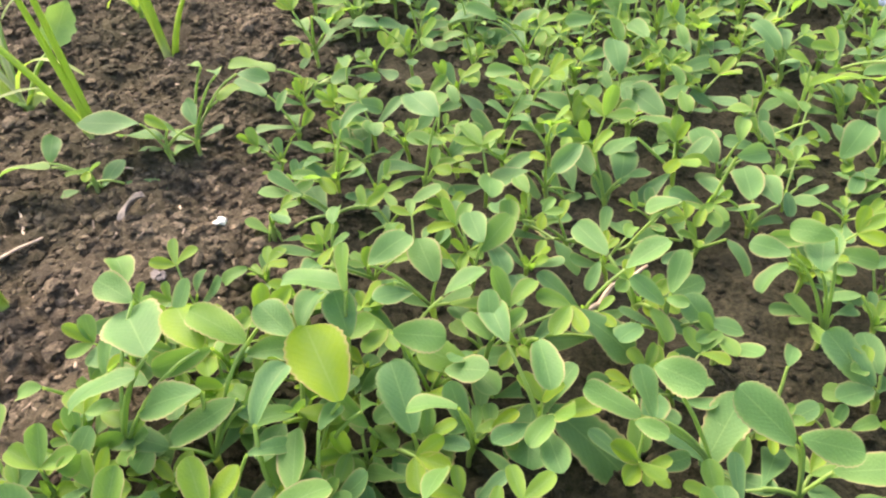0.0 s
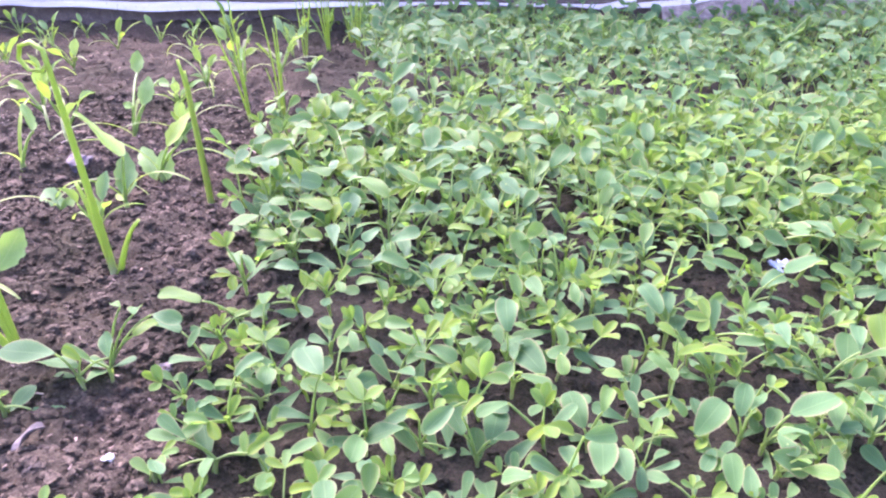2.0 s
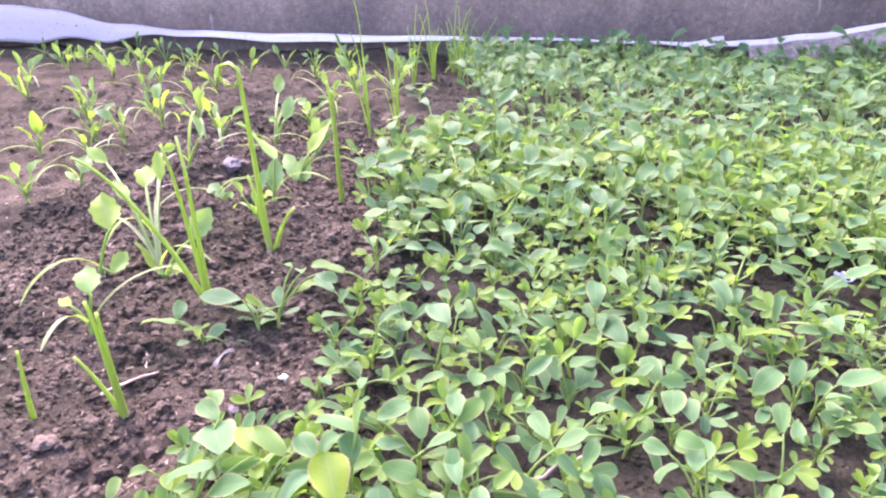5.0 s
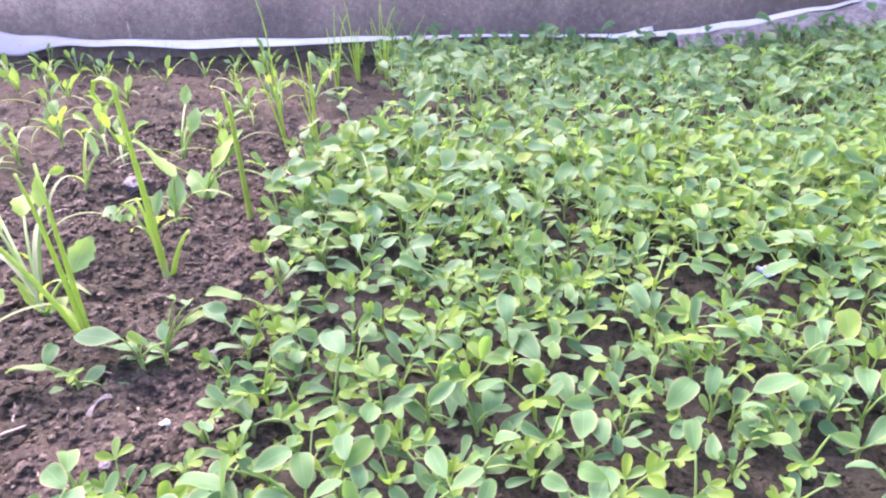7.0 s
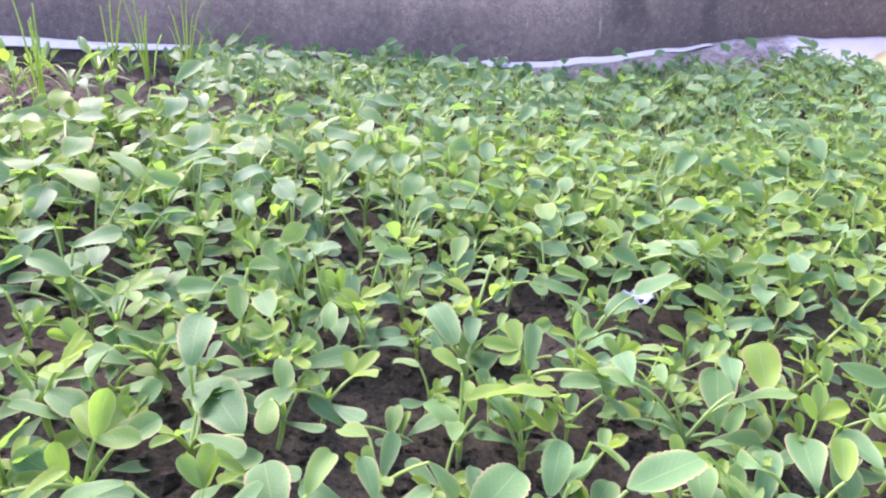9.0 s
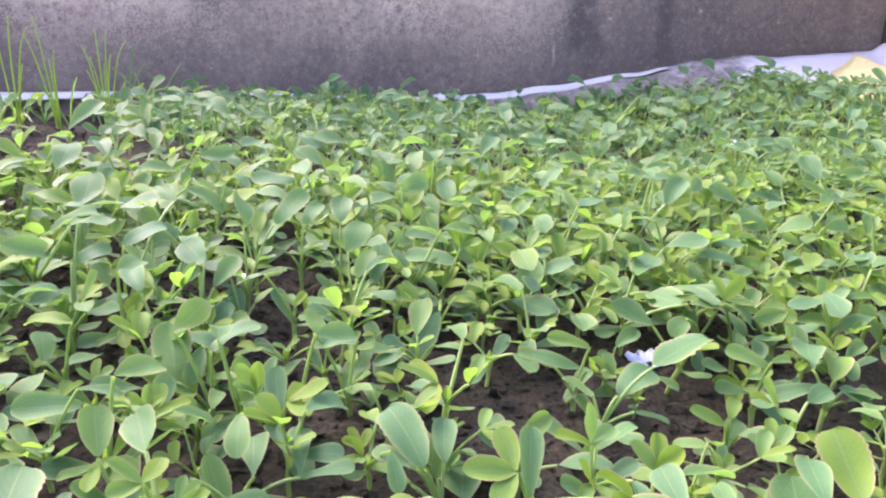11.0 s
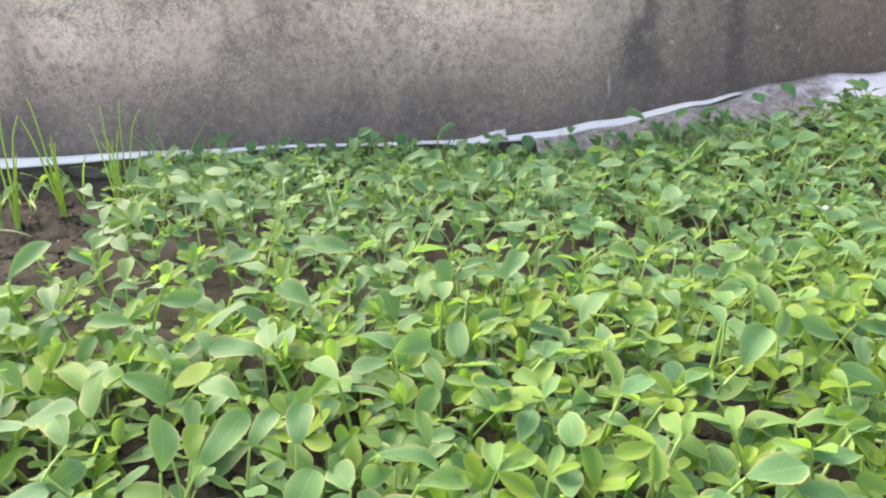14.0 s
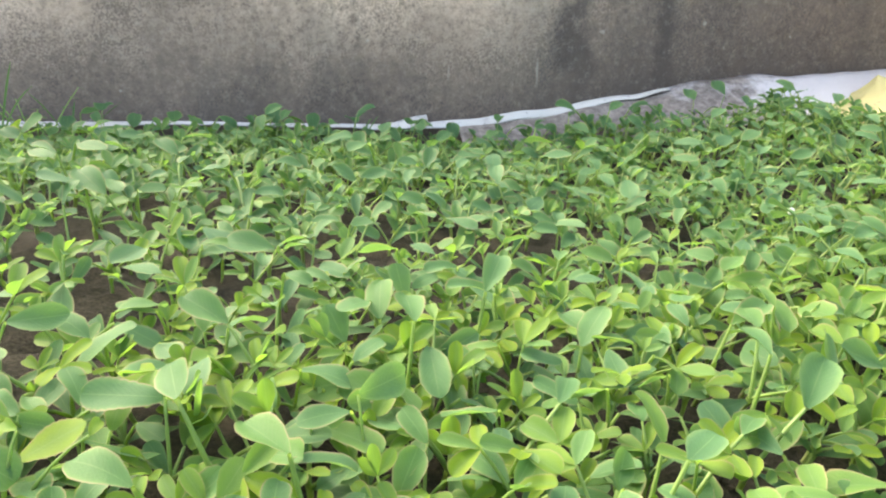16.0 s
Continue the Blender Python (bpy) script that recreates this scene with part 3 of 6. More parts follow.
def level(x, y):
    """The soil without its clods."""
    z = -0.061 * min(0.42, max(-0.16, x))
    z -= 0.026 * smooth(0.75, 1.2, y) * smooth(0.15, -0.15, x)
    z += 0.046 * smooth(0.45, 0.9, x) * smooth(0.6, 1.1, y)
    z -= 0.011 * smooth(0.92, 1.18, y) * smooth(0.62, 0.45, x)
    return z


def soil(x, y):
    z = level(x, y)
    if -1.6 < x < 1.5 and -1.2 < y < 1.5:
        rough = 0.75 + 0.65 * smooth(0.0, -0.12, x)
        z += 0.0075 * rough * noise.noise((x * 16, y * 16, 0.3)) + 0.0042 * rough * noise.noise((x * 48, y * 48, 1.7))
        z += 0.0036 * rough * (1 - 2 * abs(noise.noise((x * 95, y * 95, 4.1))))
    return z


def axis(fine_a, fine_b, step, lo, hi):
    """Places that are close together between fine_a and fine_b and spread out beyond."""
    vals = list(np.arange(fine_a, fine_b, step))
    d, v = step, fine_b
    while v < hi:
        vals.append(v)
        d *= 1.25
        v += d
    vals.append(hi)
    d, v = step * 1.25, fine_a - step * 1.25
    while v > lo:
        vals.insert(0, v)
        d *= 1.25
        v -= d
    vals.insert(0, lo)
    return np.array(vals)


gx, gy = axis(-0.85, 0.75, 0.0042, -80.0, 80.0), axis(0.04, 1.28, 0.0046, -80.0, 80.0)
gv = np.array([(x, y, soil(x, y)) for y in gy for x in gx])
gi = (np.arange(len(gy) - 1)[:, None] * len(gx) + np.arange(len(gx) - 1)[None, :]).ravel()
gf = np.stack([gi, gi + 1, gi + len(gx) + 1, gi + len(gx)], -1)
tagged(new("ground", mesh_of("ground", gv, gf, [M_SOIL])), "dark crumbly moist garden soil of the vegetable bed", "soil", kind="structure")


# ---- walls ----
def slab(name, x0, x1, y0, y1, z0, z1, label):
    """A wall whose faces are slightly uneven, with worn edges."""
    bm = bmesh.new()
    bmesh.ops.create_cube(bm, size=1.0)
    for v in bm.verts:
        v.co = Vector((x0 + (v.co.x + 0.5) * (x1 - x0), y0 + (v.co.y + 0.5) * (y1 - y0), z0 + (v.co.z + 0.5) * (z1 - z0)))
    bmesh.ops.bevel(bm, geom=bm.edges[:], offset=0.012, segments=3, affect="EDGES")
    for f in bm.faces:
        f.smooth = False
    me = bpy.data.meshes.new(name)
    bm.to_mesh(me)
    bm.free()
    me.materials.append(M_WALL)
    return tagged(new(name, me), label, "wall", kind="structure")


WALL_Y, WALL_X, WALL_H = 1.27, 1.095, 0.30
slab("wall_north", -2.6, WALL_X, WALL_Y, WALL_Y + 0.12, -0.3, WALL_H, "low weathered concrete wall, blackened by damp and algae")
slab("wall_east", WALL_X + 0.002, WALL_X + 0.122, -2.2, WALL_Y + 0.12, -0.3, WALL_H, "low weathered grey concrete wall beside the bed")


# ---- plastic sheets ----
def curve(x, stops):
    """A smooth line through (x, value) stops."""
    for (a, va), (b, vb) in zip(stops, stops[1:]):
        if x <= b:
            t = min(1.0, max(0.0, (x - a) / (b - a)))
            t = t * t * (3 - 2 * t)
            return va + (vb - va) * t
    return stops[-1][1]


def sheet(name, x0, x1, profile, mat, label, n=90, rows=9, thick=0.0008):
    """A draped sheet: profile(x, v) gives y and z from its upper (v 0) to its lower edge (v 1)."""
    verts, faces = [], []
    for i in range(n + 1):
        x = x0 + (x1 - x0) * i / n
        for j in range(rows + 1):
            y, z = profile(x, j / rows)
            verts.append((x, y, z))
    for i in range(n):
        for j in range(rows):
            a = i * (rows + 1) + j
            faces.append((a, a + 1, a + rows + 2, a + rows + 1))
    ob = new(name, mesh_of(name, verts, faces, [mat]))
    solid = ob.modifiers.new("thickness", "SOLIDIFY")
    solid.thickness, solid.offset = thick, 0.0
    return tagged(ob, label, "plastic sheet")


TOP_A = ((-2.4, 0.06), (-1.02, 0.060), (-0.95, 0.053), (-0.80, 0.026), (-0.66, 0.014), (-0.45, 0.010), (-0.2, 0.008), (0.0, 0.007), (0.3, 0.002), (0.36, 0.013))
DEEP_A = ((-2.4, 0.075), (-1.0, 0.068), (-0.85, 0.038), (-0.70, 0.010), (-0.60, 0.010), (-0.45, 0.014), (-0.36, 0.0125), (-0.24, 0.009), (-0.08, 0.005), (0.05, 0.0022), (0.25, 0.0025), (0.36, 0.012))


def liner_a(x, v):
    top, deep = curve(x, TOP_A), curve(x, DEEP_A)
    ripple = 0.003 * noise.noise((x * 14, v * 2, 7.0))
    return WALL_Y - 0.006 - (0.012 + 0.2 * deep) * v ** 0.7 + ripple * v, top - deep * v + 0.002 * noise.noise((x * 9, 3.0, 0.0)) + 0.002 * math.sin(v * 3.1)


TOP_B = ((0.34, 0.004), (0.41, 0.008), (0.50, 0.020), (0.64, 0.040), (0.70, 0.050))
DEEP_B = ((0.34, 0.006), (0.42, 0.010), (0.55, 0.010), (0.64, 0.005), (0.70, 0.002))


def liner_b(x, v):
    top, deep = curve(x, TOP_B), curve(x, DEEP_B)
    return WALL_Y - 0.012 - 0.008 * v + 0.002 * noise.noise((x * 20, v, 2.0)), top - deep * v


TOP_C = ((0.42, 0.004), (0.50, 0.016), (0.64, 0.038), (0.76, 0.060), (0.84, 0.069), (0.89, 0.066), (0.94, 0.070), (1.0, 0.074), (1.06, 0.078), (1.09, 0.092))


def liner_c(x, v):
    top = curve(x, TOP_C)
    foot = level(x, 1.16) - 0.01
    y = WALL_Y - 0.006 - 0.10 * v - 0.012 * v * noise.noise((x * 11, v * 2, 5.0))
    return y, top + (foot - top) * v ** 1.15 + 0.008 * noise.noise((x * 17, v * 3, 9.0)) * math.sin(v * 3.1)


sheet("plastic_sheet", -2.4, 0.36, liner_a, M_WHITE, "white woven plastic liner hanging at the foot of the wall", 200)
sheet("plastic_sheet", 0.345, 0.70, liner_b, M_WHITE, "folded white edge of a plastic liner along the wall", 50, 4)
sheet("plastic_sheet", 0.40, 1.09, liner_c, M_DIRTY, "plastic liner sloping from the wall, soil-stained grey, whiter in the corner", 110)


def sack():
    """A yellow sheet heaped in the corner of the two walls, slumping over the soil."""
    verts, faces, n, rows = [], [], 48, 14
    cx, cy = 0.985, 1.20
    for i in range(n):
        turn = 2 * math.pi * i / n
        reach = 0.115 + 0.05 * math.cos(turn + 0.9) + 0.13 * max(0.0, -math.sin(turn - 0.25)) ** 2 + 0.03 * noise.noise((math.cos(turn) * 2, math.sin(turn) * 2, 3.0))
        reach = min(reach, (WALL_X - 0.006 - cx) / max(1e-3, math.cos(turn)) if math.cos(turn) > 0.1 else 9.0, (WALL_Y - 0.012 - cy) / max(1e-3, math.sin(turn)) if math.sin(turn) > 0.1 else 9.0)
        for j in range(rows + 1):
            v = j / rows
            x, y = cx + reach * v * math.cos(turn), cy + reach * v * math.sin(turn)
            foot = level(x, y) + 0.006
            z = foot + (0.076 - foot) * (1 - v) ** 1.15 * (1 - 0.25 * math.sin(v * 3.1)) + 0.008 * noise.noise((x * 28, y * 28, 6.0)) * math.sin(v * 3.1) + 0.004 * math.sin(turn * 7) * v * (1 - v)
            verts.append((x, y, z - 0.016 * (v > 0.97)))
    for i in range(n):
        k = (i + 1) % n
        for j in range(rows):
            faces.append((i * (rows + 1) + j, i * (rows + 1) + j + 1, k * (rows + 1) + j + 1, k * (rows + 1) + j))
    ob = new("sack", mesh_of("sack", verts, faces, [M_YELLOW]))
    solid = ob.modifiers.new("thickness", "SOLIDIFY")
    solid.thickness = 0.001
    tagged(ob, "pale yellow sacking slumped into the corner of the walls", "sack")


sack()


# ---- the left bed: onions, spinach, lone seedlings ----
rng = random.Random(11)
ONION = [M_LEAF, M_ONION]
PI = math.pi
for x, y, leaves in (
    (-0.114, 0.475, ((0.108, PI, 0.03, 0.12), (0.100, PI * 0.9, 0.02, 0.0))),
    (-0.140, 0.372, ((0.178, PI * 0.97, 0.05, 5.2), (0.042, 0.1, 0.6, 0.2), (0.06, 2.6, 0.3, 0.2))),
    (-0.142, 0.278, ((0.105, PI, 0.12, 0.1), (0.110, 2.2, 0.0, 0.9), (0.118, PI * 1.02, 0.75, 0.3))),
    (-0.142, 0.180, ((0.068, PI, 0.06, 0.1), (0.062, PI * 0.92, 0.0, 0.0), (0.040, PI, 0.6, 0.1))),
    (-0.127, 0.635, ((0.150, PI, 0.06, 0.2), (0.045, PI, 0.1, 0.0))),
    (-0.106, 0.671, ((0.105, PI, 0.12, 0.1), (0.095, 1.0, 0.03, 0.0), (0.085, 2.0, 0.04, 0.2), (0.05, PI, 0.3, 0.0))),
    (-0.130, 0.890, ((0.108, 0.4, 0.06, 0.1), (0.080, 2.4, 0.15, 0.0))),
    (-0.190, 0.172, ((0.042, 0.6, 0.1, 0.0),)),
    (-0.107, 0.930, ((0.112, PI, 0.10, 0.1), (0.095, PI, 0.25, 0.1), (0.07, 2.0, 0.1, 0.3))),
    (-0.098, 1.06, ((0.112, 1.0, 0.1, 0.1), (0.07, 3.0, 0.3, 0.2))),
    (-0.075, 0.975, ((0.105, 2.0, 0.05, 0.1), (0.08, 0.5, 0.15, 0.1))),
):
    if y > 0.6:
        tall = max(l[0] for l in leaves)
        leaves += tuple((tall * rng.uniform(0.55, 0.95), rng.uniform(0, 6.28), rng.uniform(0.08, 0.35), rng.uniform(0.0, 0.5)) for _ in range(2))
    plant_thing("onion_plant", onion(rng, leaves, 0.56 if y > 0.6 else (1.25 if y > 0.3 else 0.95)), ONION, pose(x, y, soil(x, y)), "young green onion with slender upright hollow leaves", "onion plant", "onions in the bed")

SPIN = [M_SPINACH, M_STEM]
near_spinach = ((-0.469, 0.649), (-0.452, 0.542), (-0.37, 0.414), (-0.378, 0.575), (-0.36, 0.622), (-0.325, 0.638), (-0.482, 0.944), (-0.39, 0.936),
                (-0.278, 0.911), (-0.212, 0.678),
                (-0.618, 0.743), (-0.695, 0.938), (-0.588, 0.893), (-0.195, 0.821), (-0.14, 0.81))
HELD_SPINACH = ((-0.17, 0.458), (-0.158, 0.496), (-0.214, 0.446), (-0.229, 0.3), (-0.195, 0.317), (-0.2, 0.321), (-0.203, 0.246), (-0.36, 0.471), (-0.214, 0.579), (-0.27, 0.506))
spots = list(near_spinach) + list(HELD_SPINACH)
tries = 0
while len(spots) < 78 and tries < 4000:
    tries += 1
    x, y = rng.uniform(-1.0, -0.13), rng.uniform(0.35, 1.18)
    if y < 0.75 and x > -0.46:
        continue
    if min((x - a) ** 2 + (y - b) ** 2 for a, b in spots) > 0.058 ** 2:
        spots.append((x, y))
tries = 0
while len(spots) < 86 and tries < 3000:
    tries += 1
    x, y = rng.uniform(-0.50, -0.15), rng.uniform(0.38, 0.78)
    if min((x - a) ** 2 + (y - b) ** 2 for a, b in spots) > 0.040 ** 2:
        spots.append((x, y))
for x, y in spots:
    if (x, y) in HELD_SPINACH:
        continue
    m = pose(x, y, soil(x, y), rz=rng.uniform(0, 360))
    plant_thing("spinach_seedling", spinach(rng, rng.uniform(1.0, 1.35) * (1.3 if y < 0.36 else 1.0)), SPIN, m, "spinach seedling with arrow-shaped leaves and arching strap cotyledons", "spinach", "spinach seedlings")


def held_spinach(x, y, *leaves):
    """A larger spinach plant with its leaves as they are held."""
    u, z = rng.uniform, soil(x, y)
    crown, a = np.array((0.0, 0.0, 0.006)), u(0, 6.28)
    parts = [("stem", tube([(0, 0, -0.004), crown * 0.5, crown], (0.0020, 0.0019, 0.0016), (0.1, 0.4, 0.5), 6), ())]
    for side in (0, math.pi):
        parts.append(("cotyledon", blade(u(0.060, 0.085), 0.0026, "strap", u(0.8, 1.1), rng, 0.4, u(1.2, 2.6), 20, 0.05).moved(aim(crown, a + side + u(-0.5, 0.5), u(0.85, 1.25), 0.0)), ()))
    for kind, px, py, pz, az, el, length, width, tone, roll in leaves:
        end = np.array((px, py, pz)) / 1000 + (0, 0, level(x, y) - z)
        knee = 0.5 * (crown + end) + (0, 0, 0.2 * np.linalg.norm(end - crown))
        ts = np.linspace(0, 1, 6)[:, None]
        stalk = (1 - ts) ** 2 * crown + 2 * ts * (1 - ts) * knee + ts ** 2 * end
        leaf = blade(length / 1000, width / 1000, "arrow", 0.8 * tone, rng, u(0.15, 0.4), u(-0.1, 0.4), 17, 0.10).moved(aim(end, radians(az), radians(el), radians(roll)))
        parts.append(("leaf", [leaf, tube(stalk, np.linspace(0.0014, 0.0009, 6), (0.5,) * 6, 5)], ()))
    plant_thing("spinach_seedling", parts, SPIN, pose(x, y, z), "larger spinach seedling with pale yellow-green arrow-shaped leaves", "spinach", "spinach seedlings")


held_spinach(-0.170, 0.458, ("s", 6, 0, 39, 146, 27, 55, 19, 0.6, 34), ("s", 1, 0, 9, 103, 40, 36, 14, 0.35, 14), ("s", -2, 0, 5, 127, 7, 14, 6, 0.9, -6))
held_spinach(-0.158, 0.496, ("s", -4, 0, 5, 128, 34, 37, 14, 0.45, -6), ("s", 3, 0, 4, 111, 39, 28, 13, 0.4, 3), ("s", 9, 0, 31, 61, 36, 38, 13, 0.85, 0), ("s", 15, 1, 31, 62, 36, 26, 9, 0.3, 0))
held_spinach(-0.214, 0.446, ("s", 1, 0, 4, 137, 31, 24, 13, 0.3, -9), ("s", 3, 0, 3, 80, 17, 17, 7, 0.5, 46))
held_spinach(-0.229, 0.300, ("s", 13, 2, 45, 128, 36, 29, 17, 0.85, 0), ("s", 7, 1, 12, 91, 20, 24, 10, 0.5, 34), ("s", 0, 0, 4, 133, 23, 13, 5, 0.7, 0))
held_spinach(-0.195, 0.317, ("s", -4, -1, 6, 142, 31, 32, 11, 0.8, 37), ("s", 3, 0, 3, 82, 13, 18, 8, 1.0, 40), ("s", 23, 3, 31, 70, 37, 26, 14, 0.3, 43))
held_spinach(-0.200, 0.321, ("s", -25, 61, 47, 115, 39, 26, 9, 0.9, -3), ("s", -28, 47, 47, 118, 29, 25, 13, 0.95, 3), ("s", -57, 124, 47, 75, 5, 16, 7, 0.8, 57), ("s", -88, 92, 47, 155, 24, 25, 10, 0.8, -29), ("s", -27, 21, 47, 142, 31, 25, 9, 0.5, -3))
held_spinach(-0.203, 0.246, ("s", 5, 1, 30, 128, 28, 24, 13, 0.6, 0), ("s", -9, -1, 22, 149, 1, 15, 6, 0.9, -20))
held_spinach(-0.360, 0.471, ("s", 3, 0, 14, 108, 24, 25, 13, 0.3, 23), ("s", -5, -1, 7, 151, 26, 17, 6, 0.5, -9))
held_spinach(-0.214, 0.579, ("s", 13, 1, 36, 89, 40, 30, 12, 0.35, 26), ("s", -15, 61, 47, 101, 40, 25, 11, 0.6, 14), ("s", 14, 39, 47, -38, -10, 17, 7, 0.6, 43), ("s", 5, 0, 36, 153, -3, 14, 6, 0.5, -60))
held_spinach(-0.270, 0.506, ("s", -3, 0, 6, -35, -15, 19, 8, 0.8, 23), ("s", 16, 1, 40, 129, 34, 28, 10, 0.3, 37))


# ---- the fenugreek bed ----
def bed_edge(y):
    """Where the bed's left edge runs."""
    return curve(y, ((0.0, -0.09), (0.16, -0.085), (0.21, -0.035), (0.30, -0.05), (0.40, -0.045), (0.47, -0.075), (0.56, -0.085), (0.64, -0.060), (0.72, -0.030), (0.82, -0.030), (0.95, -0.052), (1.1, -0.08), (1.3, -0.08)))


GAPS = ((0.105, 0.531, 0.013), (0.139, 0.515, 0.010), (0.201, 0.512, 0.009), (0.163, 0.526, 0.008), (0.036, 0.717, 0.014), (0.091, 0.672, 0.012), (0.218, 0.432, 0.012), (0.229, 0.395, 0.015), (0.178, 0.501, 0.008),
        (0.011, 0.350, 0.012), (-0.012, 0.354, 0.012), (-0.031, 0.360, 0.012), (-0.056, 0.366, 0.012), (0.056, 0.419, 0.011), (0.123, 0.489, 0.014), (0.140, 0.399, 0.011), (0.174, 0.376, 0.010),
        (0.225, 0.418, 0.034), (0.195, 0.40, 0.02), (0.127, 0.505, 0.022), (0.567, 0.611, 0.035), (0.10, 0.176, 0.024), (0.071, 0.152, 0.015),
        (0.121, 0.150, 0.020), (0.058, 0.192, 0.013), (0.122, 0.188, 0.015), (0.140, 0.156, 0.014), (-0.06, 0.205, 0.022), (0.017, 0.25, 0.015), (0.012, 0.345, 0.014), (0.142, 0.278, 0.014), (0.225, 0.285, 0.018),
        (0.214, 0.495, 0.014), (0.092, 0.667, 0.027), (0.055, 0.702, 0.018), (0.298, 0.786, 0.018), (0.380, 0.832, 0.022), (0.438, 0.972, 0.018),
        (0.087, 0.872, 0.014), (0.184, 0.548, 0.012), (0.27, 0.36, 0.016), (0.13, 0.21, 0.013), (0.285, 0.405, 0.020),
        (-0.035, 0.38, 0.016), (0.143, 0.328, 0.013), (0.013, 0.345, 0.012), (0.018, 0.267, 0.010), (0.217, 0.309, 0.014), (0.157, 0.281, 0.010), (0.214, 0.382, 0.022), (0.284, 0.306, 0.010),
        (0.183, 0.535, 0.010), (0.201, 0.558, 0.009), (0.221, 0.553, 0.008), (0.296, 0.554, 0.009), (0.324, 0.558, 0.009), (0.325, 0.524, 0.009), (0.127, 0.557, 0.009), (0.102, 0.550, 0.007), (0.154, 0.527, 0.008), (0.139, 0.462, 0.012), (0.214, 0.476, 0.007), (0.259, 0.416, 0.012), (0.224, 0.423, 0.010), (0.283, 0.377, 0.012), (0.319, 0.365, 0.010), (0.158, 0.360, 0.010))


def spacing(x, y):
    """How far apart the seedlings stand."""
    d = 0.0168 - 0.0014 * smooth(0.38, 0.45, y)
    d += 0.0064 * smooth(0.63, 0.69, y - 0.14 * max(0.0, x)) * smooth(0.60, 0.35, x) * (1.0 - 0.45 * smooth(0.84, 0.95, y)) + 0.0034 * smooth(0.80, 1.0, y)
    if y < 0.155 and x < 0.03:
        d = 0.0105
    return d * (1.0 + 0.35 * noise.noise((x * 9, y * 9, 2.5)))


def stature(x, y):
    """How tall the seedlings stand: tallest in the dense part, lower behind it."""
    back = smooth(0.63, 0.70, y - 0.14 * max(0.0, x))
    return 1.0 + 0.27 * smooth(0.40, 0.46, y) - 0.12 * back + 0.17 * smooth(0.78, 0.98, y)


LEAFY = [M_LEAF, M_STEM]
HERO_LABEL = "fenugreek seedling with rounded leaves and oblong cotyledons in soil"
rng = random.Random(5)
cell, grid, stand = 0.03, {}, []


def held(x, y, *leaves):
    """One of the seedlings that stand out, with its leaves as they are held."""
    z = soil(x, y)
    plant_thing("fenugreek_seedling", held_seedling(rng, level(x, y) - z, leaves), LEAFY, pose(x, y, z), HERO_LABEL, "seedling", "fenugreek seedlings")
    grid.setdefault((int(x // cell), int(y // cell)), []).append((x, y))


# the front of the dense part
held(-0.000, 0.369, ("c", -3, 0, 29, 105, 17, 21, 9, 0.2, 0), ("c", 2, 0, 17, 53, 33, 18, 7, 0.15, 40), ("l", -4, 0, 14, 161, 17, 19, 10, 0.25, -3), ("c", 14, 1, 13, -144, 8, 12, 5, 0.15, -54), ("l", -6, 0, 10, -114, 3, 14, 8, 0.85, 6), ("c", 26, 1, 6, -175, -2, 19, 7, 0.15, -3))
held(0.056, 0.372, ("l", -7, 0, 14, 23, 17, 20, 11, 0.1, 9), ("c", -29, -1, 11, -40, 18, 24, 10, 0.1, 57), ("l", -40, -2, 20, 30, 21, 20, 11, 0.1, -6), ("c", -16, -1, 23, 107, 4, 21, 9, 0.2, -6))
held(-0.035, 0.382, ("l", 3, 0, 16, -172, -4, 18, 10, 0.2, 0), ("l", -8, 0, 7, -164, -9, 19, 11, 0.2, 0), ("l", -4, 0, 26, 175, 6, 18, 10, 0.75, -14), ("l", -1, 0, 24, -169, -6, 18, 10, 0.5, -6))
held(-0.001, 0.404, ("l", -1, 8, 26, 93, 20, 22, 14, 0.05, 9), ("l", -11, 8, 22, 85, 40, 15, 8, 0.95, -11))
held(0.028, 0.373, ("l", 0, 8, 28, 20, 14, 19, 11, 0.1, 20), ("l", -6, 8, 37, -130, -8, 14, 8, 0.2, -9))
held(-0.060, 0.400, ("l", 1, 8, 26, -157, -14, 19, 11, 0.15, -20))
held(-0.031, 0.386, ("l", 0, 8, 26, 103, 12, 15, 10, 0.3, 3), ("l", 1, 8, 26, -16, -12, 16, 9, 0.7, 9))
held(-0.036, 0.413, ("l", 0, 8, 32, -9, -8, 23, 13, 0.6, 0), ("l", -6, 8, 29, 167, 13, 15, 8, 0.6, -17))
held(-0.061, 0.444, ("l", 0, 8, 36, 106, 22, 21, 14, 0.15, 0), ("l", -9, 8, 34, 172, 9, 21, 12, 0.85, 0))
held(-0.039, 0.436, ("l", 0, 8, 36, 111, 39, 21, 12, 1.0, 37), ("l", -13, 7, 32, 3, 0, 20, 11, 0.1, 0))
held(-0.043, 0.497, ("l", 0, 8, 38, 85, 31, 17, 11, 1.0, 20), ("l", -3, 10, 47, 170, 6, 14, 8, 0.7, -32))
held(-0.038, 0.457, ("l", 0, 8, 36, -13, -11, 18, 10, 0.6, 14), ("l", 17, 9, 33, 93, 25, 14, 8, 0.1, -14))
held(-0.007, 0.461, ("l", 0, 8, 38, 90, 17, 23, 15, 0.4, 14), ("l", -18, 54, 47, 16, 11, 22, 12, 0.2, 9))
held(-0.027, 0.546, ("l", 0, 8, 40, 103, 33, 23, 15, 0.35, 0), ("l", -21, 7, 44, 84, 40, 20, 12, 0.7, 17))
